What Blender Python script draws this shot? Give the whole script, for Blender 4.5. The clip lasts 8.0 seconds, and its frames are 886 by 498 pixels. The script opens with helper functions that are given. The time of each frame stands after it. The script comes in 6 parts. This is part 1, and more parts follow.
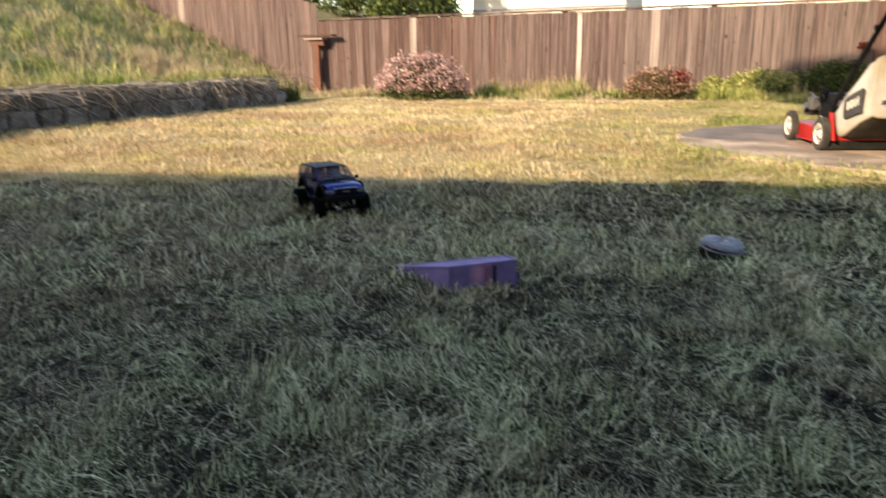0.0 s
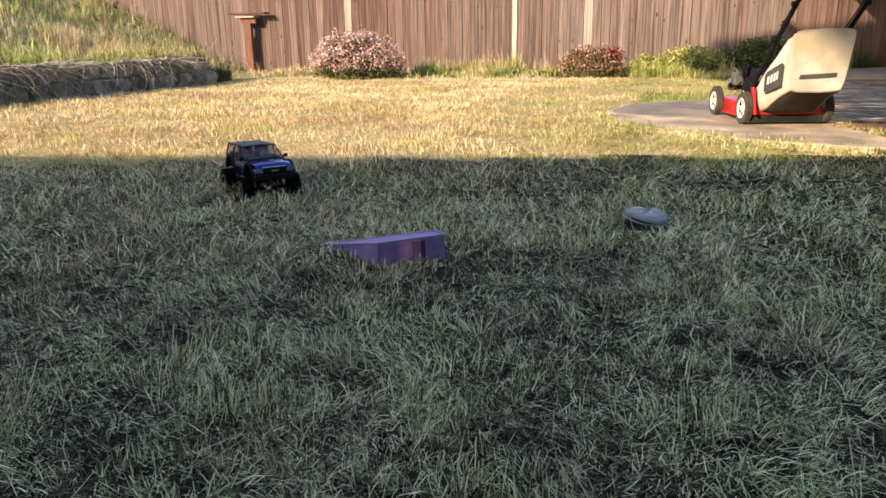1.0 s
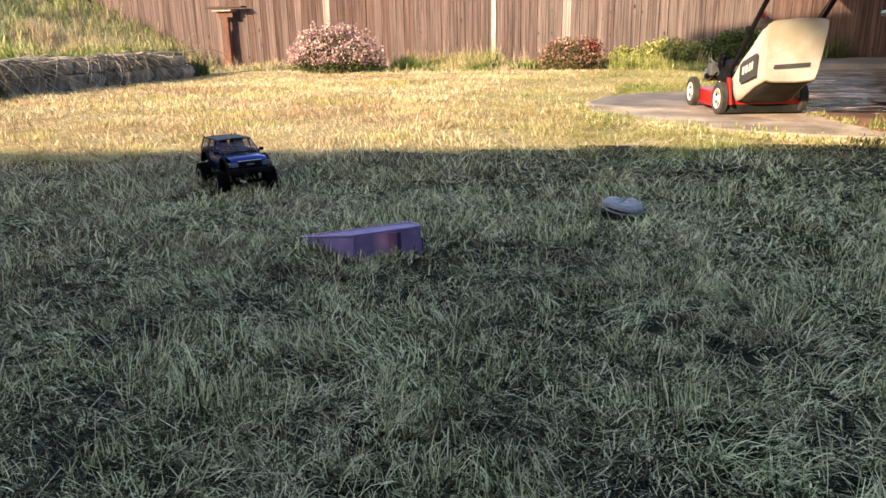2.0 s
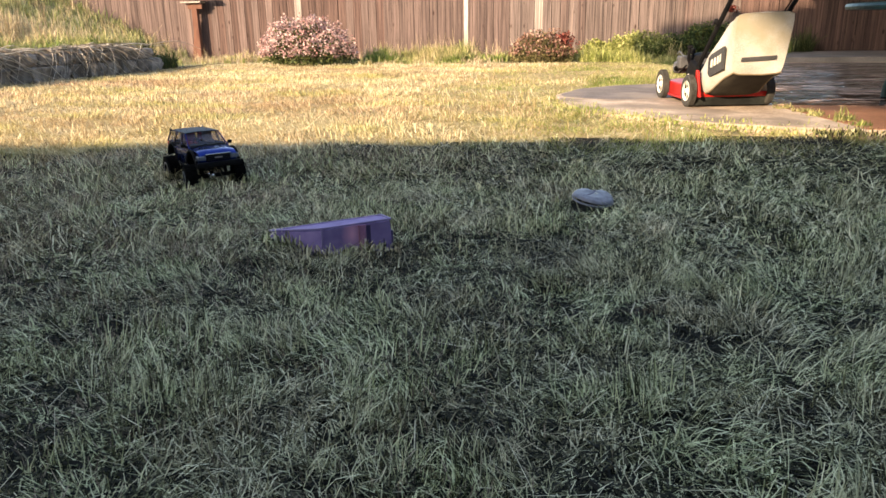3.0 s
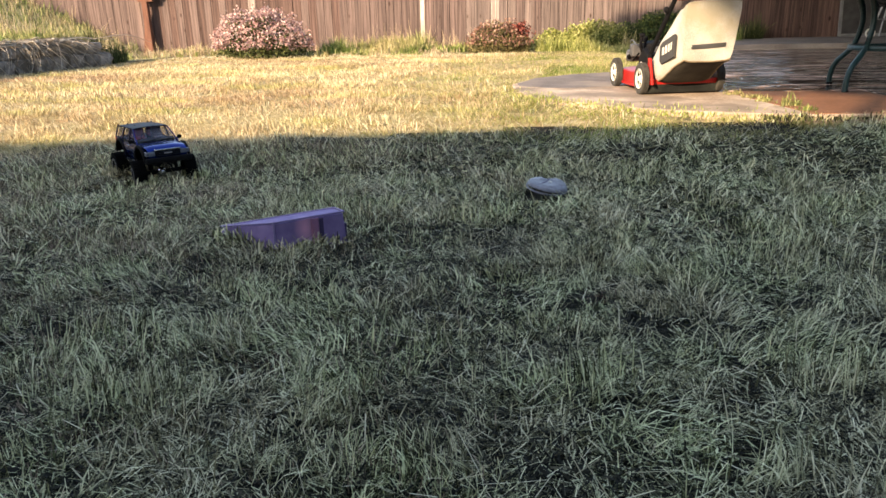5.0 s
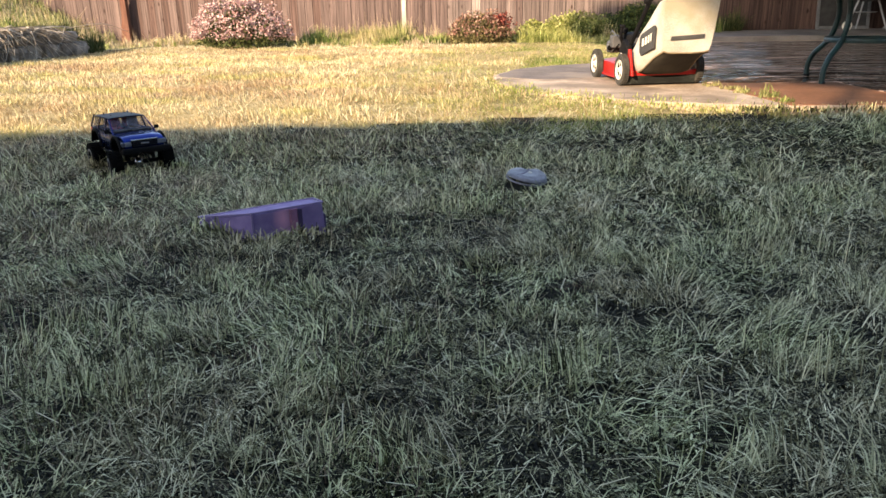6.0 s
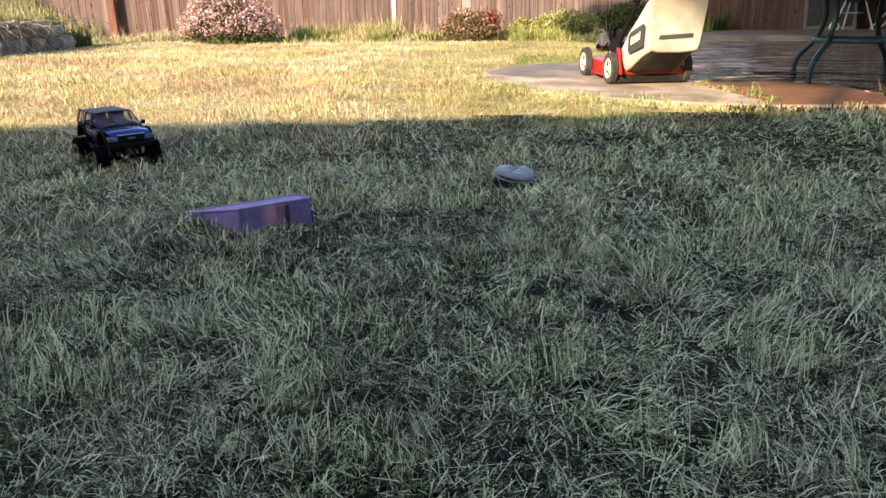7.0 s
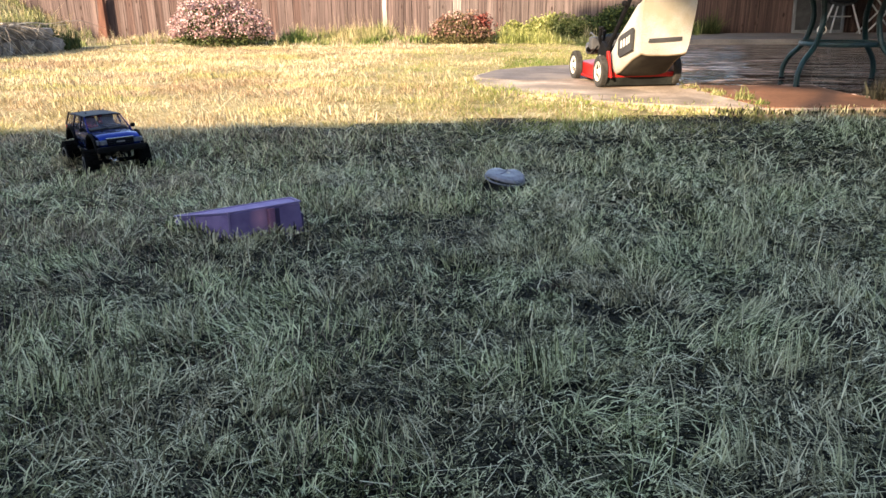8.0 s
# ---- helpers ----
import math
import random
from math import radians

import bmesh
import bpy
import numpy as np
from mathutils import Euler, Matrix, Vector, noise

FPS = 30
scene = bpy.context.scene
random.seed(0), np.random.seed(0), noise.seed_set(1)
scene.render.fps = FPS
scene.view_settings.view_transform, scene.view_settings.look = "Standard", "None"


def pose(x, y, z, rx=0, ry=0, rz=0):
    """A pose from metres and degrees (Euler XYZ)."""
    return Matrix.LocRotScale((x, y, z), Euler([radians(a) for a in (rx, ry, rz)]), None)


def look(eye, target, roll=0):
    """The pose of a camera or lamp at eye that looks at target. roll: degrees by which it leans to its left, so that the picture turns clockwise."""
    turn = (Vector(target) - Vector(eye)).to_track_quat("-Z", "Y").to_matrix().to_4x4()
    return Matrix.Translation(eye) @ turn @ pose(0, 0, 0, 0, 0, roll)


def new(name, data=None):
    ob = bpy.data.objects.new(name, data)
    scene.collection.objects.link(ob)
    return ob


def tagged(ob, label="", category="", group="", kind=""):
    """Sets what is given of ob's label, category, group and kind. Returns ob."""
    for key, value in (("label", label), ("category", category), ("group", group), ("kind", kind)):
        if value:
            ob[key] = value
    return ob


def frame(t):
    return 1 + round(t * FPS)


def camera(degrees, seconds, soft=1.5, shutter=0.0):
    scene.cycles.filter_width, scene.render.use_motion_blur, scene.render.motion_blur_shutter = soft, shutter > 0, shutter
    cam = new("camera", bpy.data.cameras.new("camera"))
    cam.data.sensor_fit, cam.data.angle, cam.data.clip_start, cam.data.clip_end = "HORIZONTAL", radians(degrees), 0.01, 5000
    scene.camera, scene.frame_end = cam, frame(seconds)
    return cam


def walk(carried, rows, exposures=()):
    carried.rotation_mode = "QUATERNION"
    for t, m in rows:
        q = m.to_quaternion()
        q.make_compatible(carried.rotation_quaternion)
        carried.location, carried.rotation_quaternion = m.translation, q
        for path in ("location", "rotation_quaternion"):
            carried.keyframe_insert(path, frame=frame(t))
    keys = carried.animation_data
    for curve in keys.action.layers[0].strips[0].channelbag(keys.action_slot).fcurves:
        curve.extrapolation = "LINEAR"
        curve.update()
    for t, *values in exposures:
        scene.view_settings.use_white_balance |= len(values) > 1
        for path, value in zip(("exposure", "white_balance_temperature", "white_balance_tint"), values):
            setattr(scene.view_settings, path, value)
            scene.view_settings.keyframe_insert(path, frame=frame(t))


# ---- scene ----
cam = camera(62.9, 8.0, shutter=0.5)
PATH = [
    (0, (-0.034, 0.134, 0.7), (-0.776, 1.921, 0.195), -0.8),
    (0.2, (-0.018, 0.141, 0.695), (-0.696, 1.943, 0.153), -0.4),
    (0.5, (-0.003, 0.15, 0.687), (-0.629, 1.967, 0.134), -0.3),
    (1, (0.01, 0.151, 0.681), (-0.581, 1.978, 0.123), -0.9),
    (1.5, (0.021, 0.155, 0.676), (-0.552, 1.986, 0.112), -1.2),
    (3, (0.044, 0.169, 0.666), (-0.433, 2.018, 0.073), -1.0),
    (3.5, (0.051, 0.173, 0.665), (-0.403, 2.029, 0.073), -1.1),
    (4, (0.058, 0.175, 0.664), (-0.373, 2.034, 0.067), -1.3),
    (4.5, (0.065, 0.179, 0.663), (-0.341, 2.041, 0.057), -1.5),
    (6, (0.08, 0.183, 0.657), (-0.25, 2.049, 0.017), -1.2),
    (6.5, (0.083, 0.183, 0.656), (-0.232, 2.049, 0.009), -1.0),
    (7, (0.086, 0.182, 0.655), (-0.215, 2.051, 0.008), -0.7),
    (7.5, (0.088, 0.181, 0.655), (-0.201, 2.052, 0.01), -0.7),
    (8, (0.09, 0.18, 0.657), (-0.188, 2.054, 0.017), -0.6),
]
walk(cam, [(t, look(eye, target, roll)) for t, eye, target, roll in PATH],
     exposures=((0, 1.68, 7900, 12), (1, 1.85, 7900, 12), (4, 2.02, 7850, 12), (6.5, 2.05, 7700, 12), (8, 2.18, 7350, 12)))

# ---- light ----
SUN_AZ, SUN_EL = 25.0, 21.0          # light travels towards +y, turned towards +x
world = bpy.data.worlds.new("world")
scene.world = world
world.use_nodes = True
wn = world.node_tree
sky = wn.nodes.new("ShaderNodeTexSky")
sky.sky_type, sky.sun_disc = "NISHITA", False
sky.sun_elevation, sky.sun_rotation = radians(SUN_EL), radians(180 + SUN_AZ)
wn.links.new(sky.outputs[0], wn.nodes["Background"].inputs[0])
wn.nodes["Background"].inputs[1].default_value = 0.15
sun = new("sun", bpy.data.lights.new("sun", "SUN"))
sun.data.energy, sun.data.angle, sun.data.color = 3.2, radians(0.53), (1.0, 0.82, 0.62)
LX, LY = math.sin(radians(SUN_AZ)), math.cos(radians(SUN_AZ))
TE = math.tan(radians(SUN_EL))
sun.matrix_world = look((-20 * LX, -20 * LY, 20 * TE), (0, 0, 0))

# ---- materials ----
def nodes_of(name):
    m = bpy.data.materials.new(name)
    m.use_nodes = True
    return m, m.node_tree.nodes, m.node_tree.links, m.node_tree.nodes["Principled BSDF"]


def ramp_node(n, stops):
    r = n.new("ShaderNodeValToRGB")
    while len(r.color_ramp.elements) < len(stops):
        r.color_ramp.elements.new(0.5)
    for e, (p, c) in zip(r.color_ramp.elements, stops):
        e.position, e.color = p, (*c, 1)
    return r


def surface(name, c1, c2, scale=8, fine=60, rough=0.8, bump=0.3, metal=0.0, stretch=(1, 1, 1), spread=0.0, spots=None, coords="Object"):
    """Two-scale mottled surface; spread: how much separate objects differ in brightness; spots: a stain colour."""
    m, n, l, b = nodes_of(name)
    tc = n.new("ShaderNodeTexCoord")
    mp = n.new("ShaderNodeMapping")
    mp.inputs["Scale"].default_value = stretch
    l.new(tc.outputs[coords], mp.inputs[0])
    info = n.new("ShaderNodeObjectInfo")
    mp_add = n.new("ShaderNodeVectorMath")
    mp_add.operation = "MULTIPLY_ADD"
    mp_add.inputs[1].default_value = (37, 37, 37)
    l.new(info.outputs["Random"], mp_add.inputs[0])
    l.new(mp.outputs[0], mp_add.inputs[2])
    big, small = n.new("ShaderNodeTexNoise"), n.new("ShaderNodeTexNoise")
    big.inputs["Scale"].default_value, small.inputs["Scale"].default_value = scale, fine
    big.inputs["Detail"].default_value = small.inputs["Detail"].default_value = 5
    for t in (big, small):
        l.new(mp_add.outputs[0], t.inputs["Vector"])
    mix = n.new("ShaderNodeMix")
    mix.inputs[0].default_value = 0.4
    l.new(big.outputs["Fac"], mix.inputs[2])
    l.new(small.outputs["Fac"], mix.inputs[3])
    r = ramp_node(n, ((0.36, c1), (0.64, c2)))
    l.new(mix.outputs[0], r.inputs[0])
    col = r.outputs[0]
    if spots:
        sp = n.new("ShaderNodeTexNoise")
        sp.inputs["Scale"].default_value, sp.inputs["Detail"].default_value = scale * 0.45, 6
        l.new(mp_add.outputs[0], sp.inputs["Vector"])
        sr = ramp_node(n, ((0.47, (0, 0, 0)), (0.60, (0.85, 0.85, 0.85))))
        l.new(sp.outputs["Fac"], sr.inputs[0])
        mc = n.new("ShaderNodeMix")
        mc.data_type = "RGBA"
        l.new(sr.outputs[0], mc.inputs[0])
        l.new(col, mc.inputs[6])
        mc.inputs[7].default_value = (*spots, 1)
        col = mc.outputs[2]
    if spread:
        mr = n.new("ShaderNodeMapRange")
        mr.inputs[3].default_value, mr.inputs[4].default_value = 1 - spread, 1 + spread
        l.new(info.outputs["Random"], mr.inputs[0])
        hs = n.new("ShaderNodeHueSaturation")
        l.new(mr.outputs[0], hs.inputs["Value"])
        l.new(col, hs.inputs["Color"])
        col = hs.outputs[0]
    l.new(col, b.inputs["Base Color"])
    b.inputs["Roughness"].default_value, b.inputs["Metallic"].default_value = rough, metal
    b.inputs["Specular IOR Level"].default_value = 0.35 if rough < 0.5 else 0.2
    if bump:
        bn = n.new("ShaderNodeBump")
        bn.inputs["Strength"].default_value, bn.inputs["Distance"].default_value = bump, 0.01
        l.new(mix.outputs[0], bn.inputs["Height"])
        l.new(bn.outputs[0], b.inputs["Normal"])
    return m


def leafy(name, stops, patch=None, patch_scale=0.6, rough=0.65, through_light=0.25, patch2=None, stretch=(1, 1, 1), turn=0.0):
    """Blades and leaves: a colour for each island, shifted towards other tones by broad noises."""
    m, n, l, b = nodes_of(name)
    geo = n.new("ShaderNodeNewGeometry")
    r = ramp_node(n, stops)
    l.new(geo.outputs["Random Per Island"], r.inputs[0])
    col = r.outputs[0]
    tc, mp = n.new("ShaderNodeTexCoord"), n.new("ShaderNodeMapping")
    mp.inputs["Scale"].default_value = stretch
    mp.inputs["Rotation"].default_value = (0, 0, radians(turn))
    l.new(tc.outputs["Object"], mp.inputs[0])
    for tones, scale, lo, hi in ((patch, patch_scale, 0.40, 0.62), (patch2, patch_scale * 2.3, 0.50, 0.66)):
        if not tones:
            continue
        no = n.new("ShaderNodeTexNoise")
        no.inputs["Scale"].default_value, no.inputs["Detail"].default_value = scale, 5
        l.new(mp.outputs[0], no.inputs["Vector"])
        pr = ramp_node(n, ((lo, (0, 0, 0)), (hi, (1, 1, 1))))
        l.new(no.outputs["Fac"], pr.inputs[0])
        r2 = ramp_node(n, tones)
        l.new(geo.outputs["Random Per Island"], r2.inputs[0])
        mc = n.new("ShaderNodeMix")
        mc.data_type = "RGBA"
        l.new(pr.outputs[0], mc.inputs[0])
        l.new(col, mc.inputs[6])
        l.new(r2.outputs[0], mc.inputs[7])
        col = mc.outputs[2]
    l.new(col, b.inputs["Base Color"])
    b.inputs["Roughness"].default_value, b.inputs["Specular IOR Level"].default_value = rough, 0.15
    tr = n.new("ShaderNodeBsdfTranslucent")
    l.new(col, tr.inputs[0])
    ms = n.new("ShaderNodeMixShader")
    ms.inputs[0].default_value = through_light
    l.new(b.outputs[0], ms.inputs[1])
    l.new(tr.outputs[0], ms.inputs[2])
    l.new(ms.outputs[0], n["Material Output"].inputs[0])
    return m


M = {}
# soil kept near black so the gaps in the turf look shaded
M["soil"] = surface("soil", (0.006, 0.005, 0.004), (0.022, 0.018, 0.012), 3, 60, 0.95, 0.8)
M["turf"] = surface("thin_turf", (0.045, 0.052, 0.03), (0.15, 0.155, 0.10), 14, 90, 0.95, 0.8)
M["thatch"] = surface("dry_thatch", (0.20, 0.155, 0.07), (0.42, 0.345, 0.185), 14, 90, 0.95, 0.8)
# near-black lower tones put the shade between blades into their colour
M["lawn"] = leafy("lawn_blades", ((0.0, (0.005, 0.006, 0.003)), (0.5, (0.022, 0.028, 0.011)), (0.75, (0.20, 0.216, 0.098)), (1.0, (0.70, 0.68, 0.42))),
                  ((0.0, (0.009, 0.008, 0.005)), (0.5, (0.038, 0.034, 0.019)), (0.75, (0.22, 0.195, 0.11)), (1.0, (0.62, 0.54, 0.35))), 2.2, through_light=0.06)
M["clipping"] = leafy("cut_blades", ((0.0, (0.016, 0.019, 0.009)), (0.34, (0.115, 0.132, 0.060)), (0.56, (0.63, 0.67, 0.38)), (1.0, (0.90, 0.90, 0.60))),
                      ((0.0, (0.026, 0.022, 0.015)), (0.36, (0.24, 0.218, 0.130)), (1.0, (0.92, 0.85, 0.60))), 3.0, through_light=0.08)
M["tan_blade"] = leafy("tan_blades", ((0.0, (0.06, 0.044, 0.034)), (0.5, (0.24, 0.185, 0.14)), (1.0, (0.58, 0.48, 0.37))), None, through_light=0.12)
M["stem"] = leafy("straw_stem", ((0.0, (0.26, 0.23, 0.14)), (0.5, (0.55, 0.50, 0.34)), (1.0, (0.88, 0.82, 0.62))), None)
# dead scraps coloured almost black to paint the shade low in the grass
M["litter"] = leafy("dead_scraps_and_gap_shade", ((0.0, (0.006, 0.006, 0.004)), (0.5, (0.012, 0.012, 0.008)), (0.85, (0.035, 0.033, 0.021)), (1.0, (0.16, 0.15, 0.10))), None, through_light=0.05)
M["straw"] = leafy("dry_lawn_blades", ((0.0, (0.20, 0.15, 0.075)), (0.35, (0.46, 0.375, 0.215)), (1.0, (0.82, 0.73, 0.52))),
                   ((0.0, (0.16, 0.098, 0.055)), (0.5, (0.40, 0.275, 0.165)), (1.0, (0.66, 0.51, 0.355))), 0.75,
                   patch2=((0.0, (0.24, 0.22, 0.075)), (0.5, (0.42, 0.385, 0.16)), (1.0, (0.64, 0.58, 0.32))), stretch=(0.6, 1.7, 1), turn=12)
M["green_lawn"] = leafy("green_lawn_blades", ((0.0, (0.10, 0.135, 0.03)), (0.5, (0.235, 0.285, 0.072)), (1.0, (0.50, 0.50, 0.21))),
                        ((0.0, (0.17, 0.18, 0.055)), (0.5, (0.34, 0.34, 0.125)), (1.0, (0.60, 0.56, 0.28))), 1.1, stretch=(0.7, 1.5, 1), turn=12)
M["weeds"] = leafy("weeds", ((0.0, (0.05, 0.09, 0.018)), (0.6, (0.15, 0.22, 0.05)), (1.0, (0.38, 0.39, 0.15))),
                   ((0.0, (0.16, 0.15, 0.06)), (0.5, (0.33, 0.29, 0.14)), (1.0, (0.54, 0.46, 0.27))), 1.1)
M["slope_green"] = leafy("slope_grass_blades", ((0.0, (0.085, 0.125, 0.03)), (0.55, (0.22, 0.28, 0.085)), (1.0, (0.50, 0.50, 0.23))),
                         ((0.0, (0.16, 0.155, 0.06)), (0.5, (0.35, 0.325, 0.15)), (1.0, (0.60, 0.54, 0.31))), 0.8,
                         patch2=((0.0, (0.20, 0.16, 0.095)), (0.5, (0.40, 0.335, 0.21)), (1.0, (0.62, 0.54, 0.38))))
M["bank"] = surface("grassy_bank", (0.14, 0.135, 0.06), (0.30, 0.26, 0.14), 6, 60, 0.95, 0.8)
M["dead"] = leafy("dead_brown_blades", ((0.0, (0.030, 0.018, 0.014)), (0.6, (0.12, 0.075, 0.058)), (1.0, (0.30, 0.20, 0.16))), None, through_light=0.1)
M["dry_grass"] = leafy("tall_dry_grass", ((0.0, (0.22, 0.165, 0.10)), (0.5, (0.39, 0.305, 0.195)), (1.0, (0.60, 0.51, 0.36))), None)


def fence_wood(name, c1, c2, top, spread):
    """Weathered boards: fine upright grain, streaks, knots, redder stain kept near the top; each board differs."""
    m, n, l, b = nodes_of(name)
    tc, mp, info = n.new("ShaderNodeTexCoord"), n.new("ShaderNodeMapping"), n.new("ShaderNodeObjectInfo")
    mp.inputs["Scale"].default_value = (0.14, 1, 1.5)
    l.new(tc.outputs["Object"], mp.inputs[0])
    off = n.new("ShaderNodeVectorMath")
    off.operation = "MULTIPLY_ADD"
    off.inputs[1].default_value = (31, 17, 53)
    l.new(info.outputs["Random"], off.inputs[0])
    l.new(mp.outputs[0], off.inputs[2])

    def grain(sx, sz, detail, rough):
        q, t = n.new("ShaderNodeMapping"), n.new("ShaderNodeTexNoise")
        q.inputs["Scale"].default_value = (sx, sx, sz)
        t.inputs["Scale"].default_value, t.inputs["Detail"].default_value, t.inputs["Roughness"].default_value = 1.0, detail, rough
        l.new(off.outputs[0], q.inputs[0])
        l.new(q.outputs[0], t.inputs["Vector"])
        return t.outputs["Fac"]
    fine, streak, blot = grain(120, 1.6, 4, 0.65), grain(34, 0.7, 3, 0.6), grain(5, 2.2, 5, 0.6)
    mx = n.new("ShaderNodeMix")
    mx.inputs[0].default_value = 0.5
    l.new(fine, mx.inputs[2])
    l.new(streak, mx.inputs[3])
    r = ramp_node(n, ((0.40, c1), (0.60, c2)))
    l.new(mx.outputs[0], r.inputs[0])
    sep, add = n.new("ShaderNodeSeparateXYZ"), n.new("ShaderNodeMath")
    l.new(tc.outputs["Object"], sep.inputs[0])
    add.operation = "MULTIPLY_ADD"
    add.inputs[1].default_value = 0.45
    l.new(blot, add.inputs[0])
    l.new(sep.outputs[2], add.inputs[2])
    tr = ramp_node(n, ((1.10, (0, 0, 0)), (1.36, (1, 1, 1))))
    l.new(add.outputs[0], tr.inputs[0])
    mc = n.new("ShaderNodeMix")
    mc.data_type = "RGBA"
    l.new(tr.outputs[0], mc.inputs[0])
    l.new(r.outputs[0], mc.inputs[6])
    mc.inputs[7].default_value = (*top, 1)
    kq, kv = n.new("ShaderNodeMapping"), n.new("ShaderNodeTexVoronoi")
    kq.inputs["Scale"].default_value = (5.5, 1, 2.6)
    l.new(off.outputs[0], kq.inputs[0])
    l.new(kq.outputs[0], kv.inputs["Vector"])
    kv.inputs["Scale"].default_value = 1.0
    kr = ramp_node(n, ((0.06, (0.9, 0.9, 0.9)), (0.13, (0, 0, 0))))
    l.new(kv.outputs["Distance"], kr.inputs[0])
    km = n.new("ShaderNodeMix")
    km.data_type = "RGBA"
    l.new(kr.outputs[0], km.inputs[0])
    l.new(mc.outputs[2], km.inputs[6])
    km.inputs[7].default_value = (0.028, 0.014, 0.010, 1)
    mr, hs = n.new("ShaderNodeMapRange"), n.new("ShaderNodeHueSaturation")
    mr.inputs[3].default_value, mr.inputs[4].default_value = 1 - spread, 1 + spread
    l.new(info.outputs["Random"], mr.inputs[0])
    l.new(mr.outputs[0], hs.inputs["Value"])
    l.new(km.outputs[2], hs.inputs["Color"])
    l.new(hs.outputs[0], b.inputs["Base Color"])
    b.inputs["Roughness"].default_value, b.inputs["Specular IOR Level"].default_value = 0.85, 0.2
    bn = n.new("ShaderNodeBump")
    bn.inputs["Strength"].default_value, bn.inputs["Distance"].default_value = 0.5, 0.004
    l.new(mx.outputs[0], bn.inputs["Height"])
    l.new(bn.outputs[0], b.inputs["Normal"])
    return m


M["fence"] = fence_wood("weathered_fence_wood", (0.042, 0.029, 0.028), (0.150, 0.108, 0.101), (0.15, 0.052, 0.038), 0.18)
M["fence_light"] = fence_wood("lighter_fence_wood", (0.052, 0.039, 0.038), (0.172, 0.133, 0.125), (0.165, 0.062, 0.046), 0.20)
M["fence_red_and_shade"] = fence_wood("red_brown_and_shade_wood", (0.036, 0.022, 0.020), (0.122, 0.078, 0.070), (0.125, 0.042, 0.030), 0.18)
M["fence_pale"] = fence_wood("pale_fence_wood", (0.15, 0.122, 0.112), (0.33, 0.28, 0.26), (0.20, 0.13, 0.11), 0.15)
M["pale_batten"] = surface("pale_weathered_wood", (0.24, 0.205, 0.18), (0.50, 0.44, 0.40), 9, 60, 0.85, 0.3, stretch=(1, 1, 0.4))
M["gap"] = surface("gap_shade_backing", (0.016, 0.011, 0.009), (0.035, 0.025, 0.02), 8, 60, 0.9, 0.2)
M["block"] = surface("concrete_block", (0.10, 0.087, 0.08), (0.34, 0.30, 0.275), 9, 70, 0.95, 1.0, spread=0.3, spots=(0.12, 0.10, 0.085))
M["concrete"] = surface("concrete", (0.27, 0.205, 0.155), (0.56, 0.445, 0.34), 5.0, 60, 0.8, 0.6, spots=(0.21, 0.165, 0.125))
# concrete of the step, darkened in colour for the shade it lies in
M["wet_concrete"] = surface("shade_darkened_concrete", (0.15, 0.13, 0.12), (0.26, 0.23, 0.215), 2.5, 70, 0.6, 0.2)
M["damp_grey"] = surface("damp_grey_concrete", (0.11, 0.088, 0.075), (0.21, 0.17, 0.145), 5, 60, 0.7, 0.4, spots=(0.27, 0.215, 0.17))
M["wet_tan"] = surface("muddy_wet_concrete", (0.17, 0.078, 0.042), (0.29, 0.14, 0.08), 3, 40, 0.6, 0.15, spots=(0.10, 0.052, 0.034))
M["purple"] = surface("purple_plastic", (0.20, 0.15, 0.33), (0.27, 0.205, 0.42), 9, 60, 0.4, 0.04, spots=(0.24, 0.19, 0.36))
M["disc"] = surface("grey_blue_plastic", (0.145, 0.15, 0.185), (0.25, 0.255, 0.30), 30, 90, 0.5, 0.15)
# dark, so the unseen house throws little light back on the lawn
M["wall"] = surface("house_wall_paint", (0.16, 0.14, 0.12), (0.21, 0.19, 0.165), 3, 60, 0.8, 0.2)
M["pale_wall"] = surface("pale_render", (0.55, 0.52, 0.47), (0.64, 0.61, 0.56), 3, 60, 0.8, 0.2)
M["roof"] = surface("roof_shingles", (0.10, 0.09, 0.085), (0.17, 0.15, 0.14), 4, 40, 0.9, 0.5)
M["redbrown"] = surface("red_brown_wood", (0.085, 0.038, 0.028), (0.15, 0.072, 0.052), 5, 50, 0.8, 0.3, stretch=(5, 5, 0.6))
M["dark_wood"] = surface("dark_stained_wood", (0.055, 0.028, 0.02), (0.10, 0.055, 0.04), 5, 50, 0.8, 0.3)
M["bark"] = surface("bark", (0.06, 0.045, 0.035), (0.14, 0.11, 0.09), 8, 60, 0.95, 1.0)
M["stalk"] = leafy("dry_stalks", ((0.0, (0.16, 0.13, 0.10)), (0.5, (0.40, 0.34, 0.275)), (1.0, (0.70, 0.62, 0.53))), None)
M["blossom"] = leafy("blossom", ((0.0, (0.20, 0.095, 0.095)), (0.45, (0.36, 0.22, 0.215)), (1.0, (0.62, 0.49, 0.47))), None, through_light=0.15)
M["shrub_leaf"] = leafy("shrub_leaves", ((0.0, (0.022, 0.034, 0.013)), (0.6, (0.065, 0.085, 0.030)), (1.0, (0.15, 0.16, 0.065))), None)
M["mound_leaf"] = leafy("yellow_green_leaves", ((0.0, (0.10, 0.125, 0.03)), (0.5, (0.27, 0.29, 0.085)), (1.0, (0.54, 0.52, 0.23))), ((0.0, (0.06, 0.085, 0.025)), (0.6, (0.16, 0.195, 0.06)), (1.0, (0.34, 0.34, 0.14))), 2.2)
